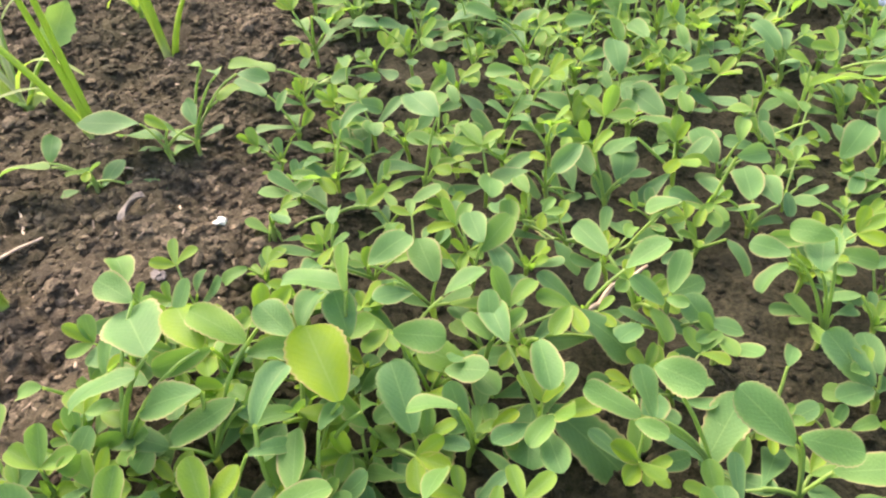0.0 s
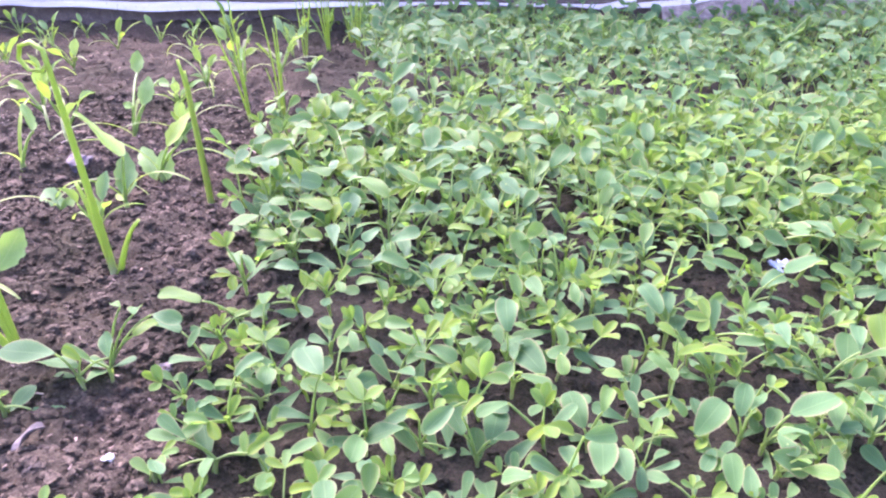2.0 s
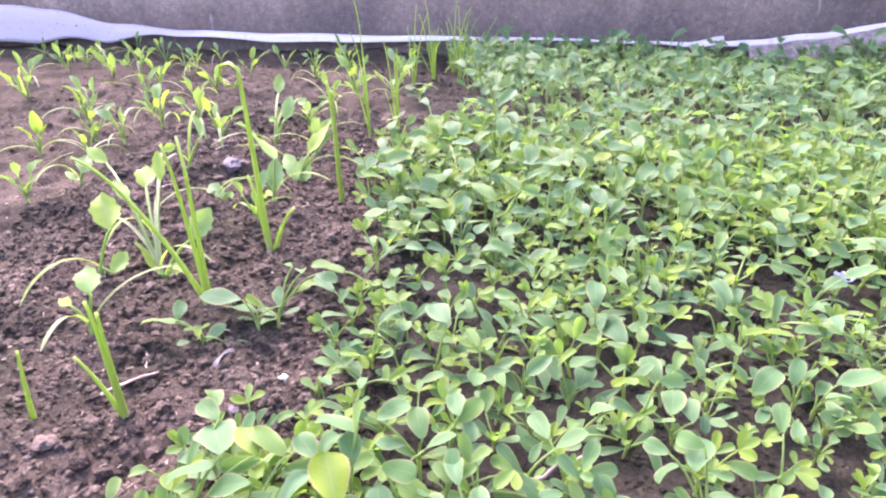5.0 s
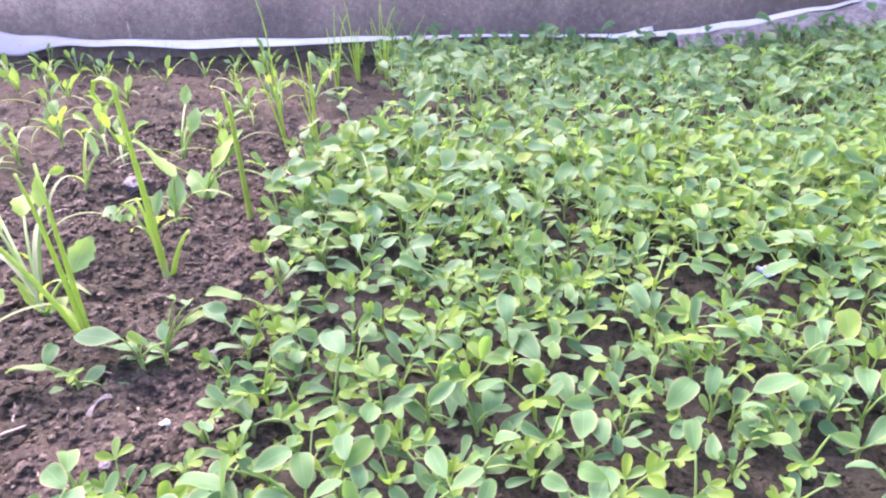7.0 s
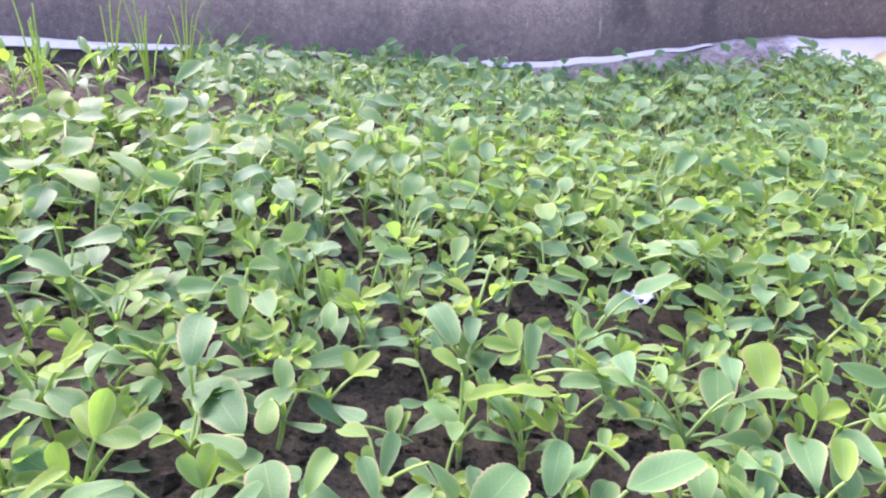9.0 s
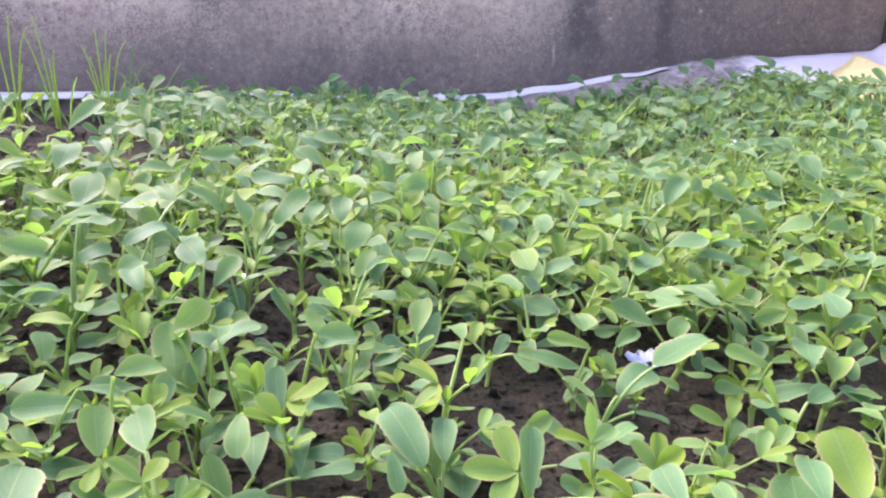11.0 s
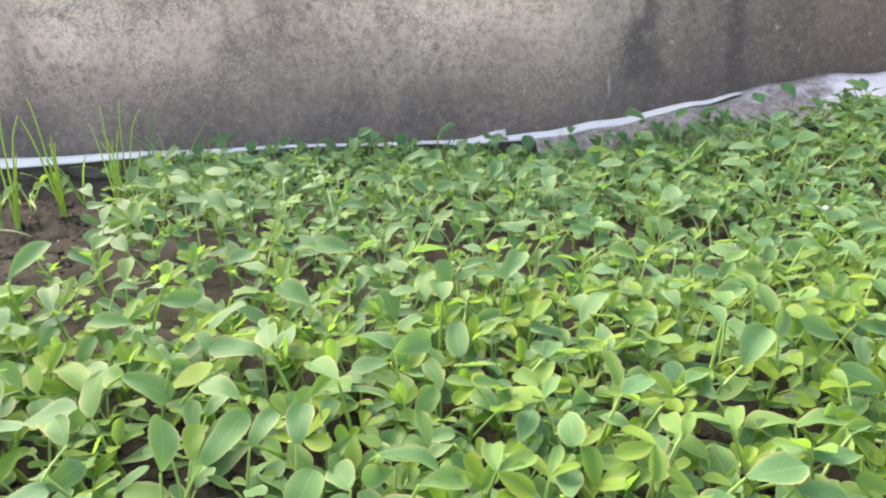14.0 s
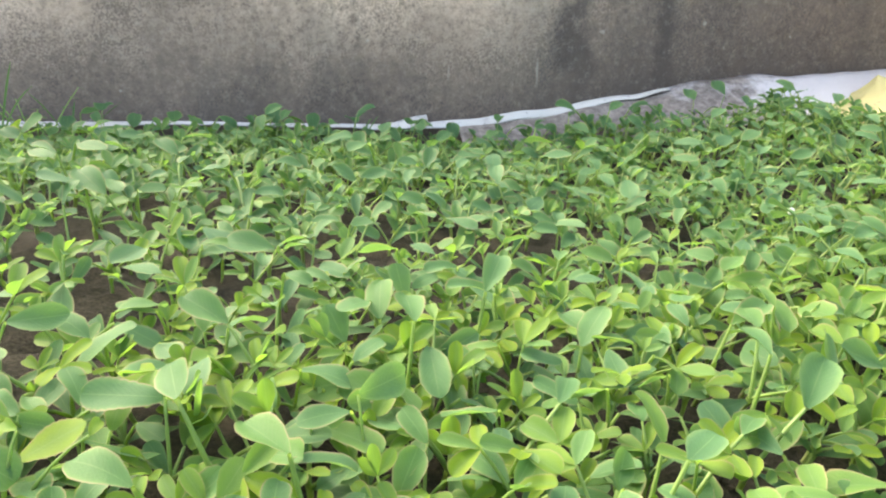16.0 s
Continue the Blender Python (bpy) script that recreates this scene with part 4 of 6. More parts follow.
held(0.023, 0.416, ("l", 0, 8, 36, 141, 29, 27, 15, 0.65, 0), ("l", 20, 9, 45, 141, 29, 24, 13, 0.4, 17))
held(0.014, 0.476, ("l", 0, 8, 36, 69, 38, 16, 9, 0.6, -9))
held(0.039, 0.430, ("l", 0, 8, 34, 27, 19, 20, 11, 0.75, 11), ("l", 3, 8, 14, 116, 38, 17, 9, 0.35, 0), ("l", 6, 8, 18, 61, 12, 18, 11, 0.15, 37))
held(0.062, 0.435, ("l", 0, 8, 34, 30, 21, 15, 8, 0.1, 29), ("l", 2, 15, 47, 44, -5, 14, 8, 0.1, 11))
held(0.076, 0.451, ("l", 0, 8, 36, 37, 25, 19, 11, 0.1, 14), ("l", 16, 32, 47, 129, 24, 14, 8, 0.3, -26))
held(0.109, 0.437, ("l", 0, 8, 34, 122, 11, 19, 12, 0.1, -34), ("l", -2, 8, 30, 134, -7, 15, 10, 0.15, -57))
held(0.120, 0.473, ("l", 0, 8, 38, 88, 40, 21, 12, 0.2, 54), ("l", 13, 9, 39, 44, 29, 22, 12, 0.3, 20))
held(0.162, 0.487, ("l", 0, 8, 38, 85, 31, 17, 11, 0.05, 0))
held(0.139, 0.558, ("l", 0, 8, 40, 175, 6, 24, 13, 0.1, -23))
held(0.047, 0.497, ("l", 0, 8, 38, 91, 25, 24, 15, 0.3, 3), ("l", -9, 8, 39, 4, 1, 27, 15, 0.1, -6))
held(0.016, 0.564, ("l", 0, 8, 40, 86, 33, 23, 15, 0.3, 9))
held(0.164, 0.449, ("l", 0, 8, 36, 61, 33, 18, 12, 0.45, 17), ("l", 11, 9, 22, 73, 38, 19, 11, 0.2, 3))
held(0.198, 0.555, ("l", -1, 8, 40, 16, 11, 20, 12, 0.25, 60))
held(0.119, 0.382, ("l", -10, 0, 18, 104, 39, 22, 13, 0.35, -6), ("l", -9, 0, 35, 49, 23, 14, 9, 0.6, 34), ("l", 1, 0, 28, 39, 27, 18, 10, 0.2, -6), ("l", 8, 0, 5, 90, 40, 20, 11, 0.45, 46), ("c", -1, 0, 3, -180, 2, 18, 6, 0.2, -14), ("c", -19, -1, 17, 175, 7, 16, 6, 0.3, -37))
held(0.071, 0.395, ("y", 6, 0, 31, 167, 12, 16, 7, 0.8, -11), ("l", -4, 0, 18, 106, 27, 14, 8, 0.4, 32), ("l", 1, 0, 15, 54, 15, 14, 8, 0.35, -6), ("c", -1, 0, 9, 154, 2, 13, 5, 0.2, -17))
held(0.162, 0.389, ("l", -2, 0, 7, 61, 36, 17, 10, 0.3, -11), ("c", -10, 0, 9, 178, 3, 19, 7, 0.15, -11), ("l", -11, -1, 32, 85, 11, 14, 8, 0.7, 32), ("l", 3, 0, 28, -180, 2, 15, 8, 0.2, 0), ("c", 7, 0, 3, 82, 0, 20, 8, 0.2, 0))
# by the camera's start
held(-0.074, 0.117, ("l", 16, 5, 47, 125, -1, 24, 17, 0.2, 0), ("l", 29, 6, 47, 124, 16, 19, 12, 0.85, 0), ("l", 6, 24, 47, 150, 11, 14, 9, 0.3, -17), ("l", 14, 1, 45, -172, -3, 21, 12, 0.3, 14), ("c", 8, 0, 16, -81, 29, 14, 7, 0.2, -34))
held(-0.050, 0.115, ("l", 16, 11, 47, 154, 23, 18, 10, 0.6, 0), ("l", 6, 0, 42, -174, -2, 18, 10, 0.25, -11), ("l", 13, 1, 37, -153, -15, 19, 10, 0.3, 0), ("l", -10, -1, 19, 166, 15, 19, 10, 0.2, 3), ("y", 14, 1, 34, 70, -6, 8, 4, 0.6, 29))
# tone 1.0 and 0.95 give the backlit yellow of these leaves as colour
held(-0.021, 0.113, ("l", 10, 1, 38, 116, 11, 25, 17, 1.0, 0), ("l", 1, 0, 7, 74, 38, 17, 10, 0.95, -23), ("l", -2, 0, 10, 159, 19, 22, 12, 0.45, 23), ("c", 15, 1, 34, 81, -30, 13, 6, 0.6, 23))
held(-0.013, 0.137, ("l", 2, 0, 36, 112, 38, 14, 10, 0.25, 0), ("l", 2, 9, 47, 166, 14, 19, 11, 0.45, 14), ("l", -13, -1, 39, 137, 10, 15, 10, 0.25, -11), ("y", 2, 7, 47, 97, 40, 14, 6, 0.6, -40), ("y", 1, 0, 9, 41, 27, 13, 6, 0.4, 14))
held(0.011, 0.166, ("l", 1, 0, 28, 111, 23, 17, 11, 0.3, -6), ("l", -19, -1, 38, 36, 24, 17, 10, 0.25, 17), ("y", -12, -1, 30, -134, -17, 11, 5, 0.6, -29))
held(0.006, 0.114, ("l", 0, 0, 24, 107, 39, 21, 12, 0.25, 6), ("l", -5, 0, 17, 121, -5, 14, 8, 0.5, 23), ("c", 7, 0, 23, 49, -27, 13, 5, 0.2, 29))
held(0.008, 0.136, ("l", -7, 0, 40, -5, -6, 15, 10, 0.3, 34), ("l", 14, 1, 21, 161, 18, 17, 10, 0.75, -29), ("c", -6, 0, 11, -47, -24, 13, 5, 0.2, 11))
held(0.008, 0.105, ("l", 1, 0, 6, 96, -9, 22, 18, 0.35, 0), ("c", -4, 0, 18, 162, -8, 13, 5, 0.5, -20), ("c", -10, -1, 7, 141, -22, 24, 10, 0.2, -17), ("c", 7, 0, 3, 46, -25, 15, 7, 0.2, 23))
held(0.024, 0.140, ("y", 4, 0, 31, 90, 26, 15, 7, 0.3, 0), ("y", 4, 0, 31, 140, 30, 11, 5, 0.5, -23), ("y", 5, 0, 32, 33, 22, 12, 5, 0.5, 20), ("c", 4, 0, 3, 18, 0, 18, 8, 0.1, 29), ("c", 5, 0, 12, 45, -22, 13, 5, 0.5, -20))
held(0.021, 0.175, ("l", 5, 0, 32, 40, 26, 16, 9, 0.5, 29), ("l", 6, 0, 36, 105, 10, 14, 9, 0.3, -9), ("c", 5, 0, 26, 29, -18, 13, 5, 0.3, 26), ("y", -4, 0, 30, 143, 10, 9, 4, 0.8, -32))
held(0.023, 0.129, ("l", 16, 1, 13, -99, 8, 21, 15, 0.2, 0), ("l", 21, 1, 12, -36, -24, 30, 17, 0.2, 9), ("l", 10, 1, 3, -131, -32, 23, 13, 0.25, 14), ("y", -4, 0, 4, 108, -28, 13, 7, 0.3, -9))
held(0.026, 0.153, ("l", 28, 2, 25, -28, -20, 24, 13, 0.2, 6), ("c", 35, 2, 12, -176, 0, 16, 7, 0.25, -34), ("y", -5, 0, 17, 124, -3, 9, 5, 0.6, -20))
held(0.087, 0.112, ("l", -23, -1, 38, 158, 20, 16, 9, 0.35, 3), ("l", -20, -1, 37, 98, 20, 14, 8, 0.3, 23), ("l", -19, 8, 47, -49, 18, 13, 10, 0.35, 34), ("y", -25, -2, 38, -44, 16, 9, 5, 0.4, 29), ("l", -3, 0, 9, 50, 31, 24, 13, 0.2, -14))
held(0.107, 0.104, ("l", -7, 0, 35, 139, 30, 19, 11, 0.3, -34), ("l", -8, -1, 40, -12, -11, 15, 9, 0.3, 32), ("c", -11, -1, 16, 54, -15, 21, 8, 0.2, 0), ("c", -15, -1, 15, 120, -39, 10, 5, 0.5, -37))
held(0.083, 0.155, ("y", -2, 0, 29, 143, 29, 13, 6, 0.3, -37), ("y", -1, 0, 34, 61, 35, 14, 7, 0.4, 0), ("y", -2, 0, 32, -60, 33, 8, 4, 0.4, 52))
held(0.099, 0.151, ("l", -3, 0, 21, 130, 34, 14, 9, 0.25, -34), ("c", -2, 0, 16, -161, -10, 15, 6, 0.25, -23), ("c", 2, 0, 3, 13, -41, 16, 6, 0.4, 26))
held(0.135, 0.159, ("c", -3, 0, 19, 168, 13, 15, 5, 0.3, -20), ("l", -9, -1, 40, 67, 4, 19, 12, 0.3, -6), ("c", 1, 0, 19, 19, -2, 13, 5, 0.3, 26), ("l", -19, 0, 47, 146, -1, 12, 7, 0.2, -43), ("l", -4, 6, 47, 157, 4, 13, 8, 0.45, -46))
held(0.143, 0.133, ("l", -5, 0, 17, 133, 33, 21, 12, 0.25, -14), ("c", -5, 0, 11, 154, -4, 12, 6, 0.6, -34), ("c", -3, 0, 14, 39, -14, 17, 7, 0.3, 3))
held(-0.087, 0.111, ("c", 8, 0, 20, -99, 40, 11, 6, 0.55, -54), ("c", 3, 0, 21, 116, -21, 20, 9, 0.15, 23), ("c", -8, -1, 3, 99, -45, 23, 11, 0.15, 63))
held(-0.107, 0.110, ("c", 1, 0, 3, 119, 2, 14, 6, 0.3, 14), ("c", -2, 0, 3, 142, -17, 13, 5, 0.4, -20))
# on the thinly sown strip
held(0.006, 0.240, ("c", 1, 0, 17, 170, 10, 18, 6, 0.2, -29), ("c", -1, 0, 14, -173, -3, 15, 5, 0.3, -17), ("c", 5, 0, 16, 59, -29, 12, 4, 0.15, 43), ("l", 7, 0, 41, 123, 8, 21, 13, 0.2, -9))
held(-0.031, 0.220, ("c", -8, 0, 21, 152, 23, 16, 6, 0.15, -20), ("c", -9, 0, 20, 171, 9, 17, 6, 0.55, -3), ("c", -1, 0, 10, 115, 1, 25, 11, 0.15, 3), ("l", -1, 0, 3, 113, -3, 15, 10, 0.6, 6), ("y", 14, 1, 12, 108, 39, 10, 4, 0.7, -17), ("y", 16, 1, 13, 43, 29, 11, 5, 0.75, 43), ("c", -16, -1, 5, 148, 16, 18, 8, 0.1, -14))
held(-0.052, 0.211, ("c", 1, 0, 7, 153, 22, 14, 5, 0.55, 6), ("c", 3, 0, 8, 137, 1, 13, 5, 0.2, 20), ("c", -2, 0, 5, 154, 8, 13, 5, 0.5, -20), ("c", 3, 0, 5, 25, -4, 12, 4, 0.2, 3))
held(-0.008, 0.217, ("c", -1, 0, 4, 104, 0, 21, 8, 0.1, 9), ("y", -9, 0, 3, 163, -9, 9, 4, 0.75, -37))
held(-0.023, 0.262, ("c", 4, 0, 5, 106, 32, 21, 9, 0.15, 3), ("l", -9, 0, 6, -143, -22, 17, 9, 0.7, -3), ("y", -15, -1, 5, -178, 0, 12, 5, 0.75, -6), ("y", -10, 0, 14, 169, 11, 11, 5, 0.6, -6), ("c", -3, 0, 10, 122, 36, 17, 7, 0.2, 0), ("c", 6, 0, 9, 52, -9, 12, 4, 0.2, 23))
held(-0.054, 0.283, ("c", -1, 0, 10, 179, 3, 18, 7, 0.25, 0), ("c", 1, 0, 10, 109, 0, 20, 8, 0.15, 9), ("y", 3, 0, 10, 61, 23, 10, 5, 0.75, 40), ("c", -4, 0, 3, -169, -6, 15, 5, 0.2, -3), ("l", -9, 0, 27, 156, 21, 18, 10, 0.3, -3))
held(-0.050, 0.321, ("l", -17, -1, 20, 172, 9, 24, 14, 0.7, 6), ("y", 4, 0, 6, 146, 27, 18, 7, 0.8, 34), ("y", 10, 0, 11, 62, 36, 17, 7, 0.8, -3), ("c", 16, 1, 7, 125, 32, 13, 5, 0.3, -6), ("c", 20, 1, 13, -6, -6, 13, 5, 0.2, 46))
held(0.004, 0.298, ("c", 1, 0, 14, 111, 7, 19, 8, 0.2, 0), ("y", 3, 0, 16, 42, 28, 13, 6, 0.65, 23), ("c", 3, 0, 7, 18, 13, 16, 6, 0.2, 26), ("c", 0, 0, 12, 151, 1, 13, 5, 0.3, -26))
held(0.039, 0.279, ("c", -1, 0, 5, 136, 31, 18, 7, 0.15, -20), ("l", 4, 0, 16, 129, 16, 14, 8, 0.3, 23), ("l", 6, 0, 17, 55, 17, 14, 8, 0.45, 3), ("l", 11, 0, 30, 161, 13, 14, 8, 0.45, 0), ("y", -2, 0, 3, 7, 0, 17, 7, 0.7, -9))
held(0.019, 0.257, ("l", -4, 0, 11, 33, 23, 22, 12, 0.2, 32), ("c", 4, 0, 7, 56, -22, 12, 4, 0.2, 20))
held(0.055, 0.234, ("c", 0, 0, 3, 136, 27, 21, 8, 0.2, -17), ("l", -7, 0, 21, -175, -2, 19, 11, 0.25, 0), ("c", 7, 0, 6, 124, 35, 15, 6, 0.25, -11), ("c", 11, 1, 8, 93, 7, 20, 8, 0.2, 0), ("y", 8, 0, 25, 97, 40, 11, 5, 0.8, -20), ("y", -1, 0, 26, 139, 2, 9, 4, 0.8, -29), ("c", 1, 0, 3, 15, 4, 14, 5, 0.25, 9))
held(0.059, 0.204, ("l", 1, 0, 5, 100, -4, 25, 19, 0.2, 0), ("c", -8, 0, 12, 170, 11, 15, 5, 0.2, -9), ("l", -18, -1, 23, 123, 10, 16, 10, 0.2, -6), ("c", 10, 0, 5, 87, 3, 19, 8, 0.2, 6), ("c", 13, 1, 8, 72, 38, 14, 5, 0.25, -6))
held(0.079, 0.234, ("l", 0, 0, 3, 96, 39, 15, 9, 0.2, 0), ("l", 5, 0, 13, 72, 38, 18, 12, 0.2, 11), ("l", -6, 0, 19, 115, 11, 17, 11, 0.25, -9), ("c", 5, 0, 16, 16, 11, 13, 5, 0.3, 11), ("y", -7, 0, 29, 47, 30, 13, 5, 0.75, -3), ("c", -2, 0, 7, 137, -19, 13, 5, 0.2, -9))
held(0.096, 0.279, ("l", 16, 1, 15, 130, 20, 24, 15, 0.15, -29), ("c", 1, 0, 12, 103, 1, 14, 6, 0.2, -6))
held(0.070, 0.278, ("y", 2, 0, 14, 66, 18, 16, 8, 0.9, 23), ("y", 2, 0, 15, 124, 3, 12, 6, 0.95, -23), ("c", 2, 0, 4, 137, 11, 13, 5, 0.2, -6), ("c", 3, 0, 3, 26, -5, 13, 5, 0.25, 11))
held(0.065, 0.310, ("c", -1, 0, 11, 99, 4, 20, 8, 0.2, 0), ("c", 8, 0, 18, 163, 16, 19, 7, 0.35, -32), ("y", 18, 1, 8, 146, 26, 18, 8, 0.65, 9), ("c", 2, 0, 5, 12, 0, 13, 5, 0.2, 20))
held(0.095, 0.296, ("l", -1, 0, 28, 91, 40, 21, 12, 0.15, 0), ("l", -4, 0, 17, 31, 21, 15, 9, 0.35, -3), ("c", 2, 0, 10, 17, 11, 13, 5, 0.2, 14))
held(0.083, 0.204, ("c", 1, 0, 9, 97, -8, 24, 10, 0.2, 0), ("l", 16, 1, 27, 161, -9, 14, 8, 0.25, -9), ("c", 19, 1, 8, 85, 2, 20, 8, 0.2, 0), ("l", -1, 0, 6, 19, 14, 15, 9, 0.2, 17), ("y", -4, 0, 6, 129, 9, 9, 5, 0.5, -17))
held(0.132, 0.331, ("c", -10, 0, 20, -171, -4, 21, 8, 0.2, -11), ("c", 5, 0, 19, 97, 4, 21, 9, 0.15, -9), ("c", 16, 1, 17, 92, 21, 18, 7, 0.2, -3), ("c", 15, 1, 17, 8, 5, 15, 5, 0.25, 11), ("c", 20, 1, 7, 173, 8, 22, 8, 0.2, -9), ("y", -2, 0, 9, 119, 37, 16, 7, 0.45, 11))
held(0.156, 0.294, ("c", -15, -1, 11, 146, 26, 16, 6, 0.2, -40), ("c", 2, 0, 5, 31, 22, 19, 7, 0.25, -3), ("y", -1, 0, 7, 81, 39, 12, 6, 0.4, 0), ("c", 6, 0, 5, -162, 9, 13, 5, 0.15, -3), ("y", 2, 0, 6, 73, 38, 10, 4, 0.7, -32))
held(0.177, 0.291, ("l", 0, 0, 12, 134, 32, 16, 9, 0.55, 0), ("y", 1, 0, 24, 25, 18, 17, 7, 0.85, -3), ("y", -1, 0, 34, 142, 29, 12, 5, 0.8, -17), ("y", 4, 0, 19, 106, 39, 12, 5, 0.7, -17), ("c", 2, 0, 12, 37, -3, 13, 5, 0.3, 20))
held(0.183, 0.329, ("l", -4, 0, 22, 115, 38, 22, 12, 0.2, -9), ("l", 6, 0, 11, 79, 5, 24, 15, 0.15, 0), ("c", -6, 0, 22, 148, 17, 13, 5, 0.2, -23))
held(0.208, 0.344, ("c", -3, 0, 14, 97, 18, 17, 7, 0.2, -17), ("y", 0, 0, 18, 31, 22, 13, 6, 0.7, 34), ("c", 2, 0, 12, 144, 27, 16, 6, 0.2, -46), ("c", -2, 0, 9, -69, 24, 12, 4, 0.2, 32))
held(0.234, 0.349, ("c", -3, 0, 10, 143, 28, 17, 6, 0.3, -9), ("c", -1, 0, 11, 29, 21, 18, 7, 0.35, -9), ("y", -5, 0, 10, 35, 12, 9, 4, 0.75, 32), ("l", 32, 1, 3, -98, 11, 14, 8, 0.4, -29))
held(0.243, 0.369, ("l", 5, 0, 18, 31, 22, 21, 12, 0.2, 11), ("l", 17, 1, 27, 25, 18, 26, 15, 0.2, -11), ("y", 0, 0, 8, 129, 34, 11, 5, 0.6, -9))
held(0.198, 0.290, ("c", -2, 0, 15, 130, 34, 16, 6, 0.25, 6), ("c", 0, 0, 11, 66, 37, 15, 6, 0.3, 0), ("c", -4, 0, 10, 161, 7, 13, 5, 0.3, -20), ("l", -15, -1, 28, 10, 6, 28, 16, 0.7, -26), ("c", 2, 0, 6, 40, -13, 13, 5, 0.2, -3))
held(0.181, 0.240, ("l", -9, 0, 21, 41, 28, 23, 13, 0.2, 17), ("c", -1, 0, 9, 96, 1, 13, 5, 0.25, -3), ("c", 2, 0, 8, 39, 8, 13, 5, 0.3, -3))
held(0.199, 0.256, ("l", -2, 0, 18, 66, 37, 16, 9, 0.25, 0), ("l", 3, 0, 22, 51, 0, 14, 8, 0.3, -37), ("c", 0, 0, 5, 20, 14, 13, 5, 0.3, 0), ("y", -1, 0, 7, 112, 38, 10, 4, 0.6, -14))
held(0.208, 0.251, ("l", 0, 0, 17, 55, 5, 14, 8, 0.25, 9), ("l", 8, 0, 25, 17, 12, 24, 14, 0.15, -3), ("c", 8, 0, 18, -37, 17, 11, 4, 0.35, 49), ("c", 1, 0, 8, 28, -9, 13, 5, 0.2, 0))
held(0.245, 0.249, ("c", -7, 0, 20, 71, -1, 24, 11, 0.45, -6), ("c", 1, 0, 6, 76, 20, 23, 9, 0.2, -6), ("c", -3, 0, 3, 104, -21, 11, 4, 0.2, -46))
held(0.256, 0.252, ("y", -3, 0, 16, 66, 17, 16, 8, 0.6, 0), ("y", -1, 0, 18, 127, 35, 13, 5, 0.55, -23))
held(0.254, 0.295, ("c", -23, -1, 19, 100, -16, 19, 8, 0.35, -43), ("c", -22, -1, 33, 82, -5, 20, 8, 0.2, -17), ("y", -11, 0, 32, 87, 18, 11, 5, 0.5, -17), ("c", -6, 0, 19, 111, -12, 14, 7, 0.2, -49), ("c", 5, 0, 11, 123, -14, 21, 10, 0.2, -52), ("c", 11, 0, 12, 72, 38, 25, 13, 0.2, -3), ("c", 14, 1, 28, 71, 16, 20, 8, 0.2, -3), ("l", 13, 1, 24, 7, 4, 24, 13, 0.4, -23), ("c", 6, 0, 9, -37, 22, 19, 10, 0.25, 54))
held(0.295, 0.310, ("l", -5, 0, 21, 78, 22, 22, 14, 0.7, -11), ("c", -4, 0, 10, 103, 11, 13, 6, 0.3, -34), ("c", 0, 0, 8, 27, 5, 13, 5, 0.25, 32), ("y", -3, 0, 10, 93, 8, 9, 4, 0.7, -29))
held(0.279, 0.261, ("c", -20, -1, 28, 106, -20, 15, 7, 0.2, -52), ("c", -14, -1, 19, 68, -5, 23, 9, 0.2, -6), ("c", 0, 0, 17, 74, 20, 24, 12, 0.2, -9), ("y", 7, 0, 22, 64, 18, 16, 8, 0.7, -3), ("c", -4, 0, 4, 111, -16, 11, 5, 0.2, -49))
held(0.208, 0.234, ("l", -5, 0, 19, -13, -11, 21, 13, 0.2, 43), ("c", -1, 0, 4, 88, -22, 24, 12, 0.2, -29), ("c", 2, 0, 5, 28, -12, 13, 5, 0.2, 9))
held(0.193, 0.233, ("l", -4, 0, 16, -168, -6, 17, 9, 0.7, 20), ("y", -4, 0, 9, -153, -16, 10, 4, 0.6, -14), ("c", 1, 0, 5, 36, -17, 13, 5, 0.2, 9))
held(0.266, 0.237, ("c", -4, 0, 4, 137, 31, 19, 7, 0.2, -43), ("c", 1, 0, 7, 35, 17, 23, 9, 0.2, 14), ("y", -2, 0, 8, 75, 39, 12, 5, 0.6, 29), ("c", -3, 0, 4, 147, -27, 10, 5, 0.2, -49))
held(0.116, 0.269, ("l", -8, 0, 9, 54, 13, 14, 8, 0.5, 3), ("c", 6, 0, 3, 145, -30, 22, 9, 0.2, -54), ("c", -1, 0, 4, 123, 1, 13, 5, 0.3, -6))
held(0.129, 0.247, ("l", -3, 0, 14, 113, 38, 19, 12, 0.2, -14), ("y", 4, 0, 24, 67, 23, 15, 7, 0.6, 9), ("c", 16, 1, 18, 162, 17, 17, 6, 0.2, -43), ("y", 5, 0, 11, 97, -20, 14, 7, 0.35, -17), ("c", 1, 0, 7, 141, -22, 13, 5, 0.2, -23))
held(0.153, 0.249, ("c", -2, 0, 17, 109, 39, 16, 6, 0.2, 6), ("c", 0, 0, 18, 26, 11, 13, 5, 0.3, 6), ("y", 6, 0, 7, 74, 39, 11, 4, 0.75, -23), ("y", 16, 1, 8, 138, 7, 9, 4, 0.7, -37), ("c", 1, 0, 6, 23, -14, 13, 5, 0.3, 32))
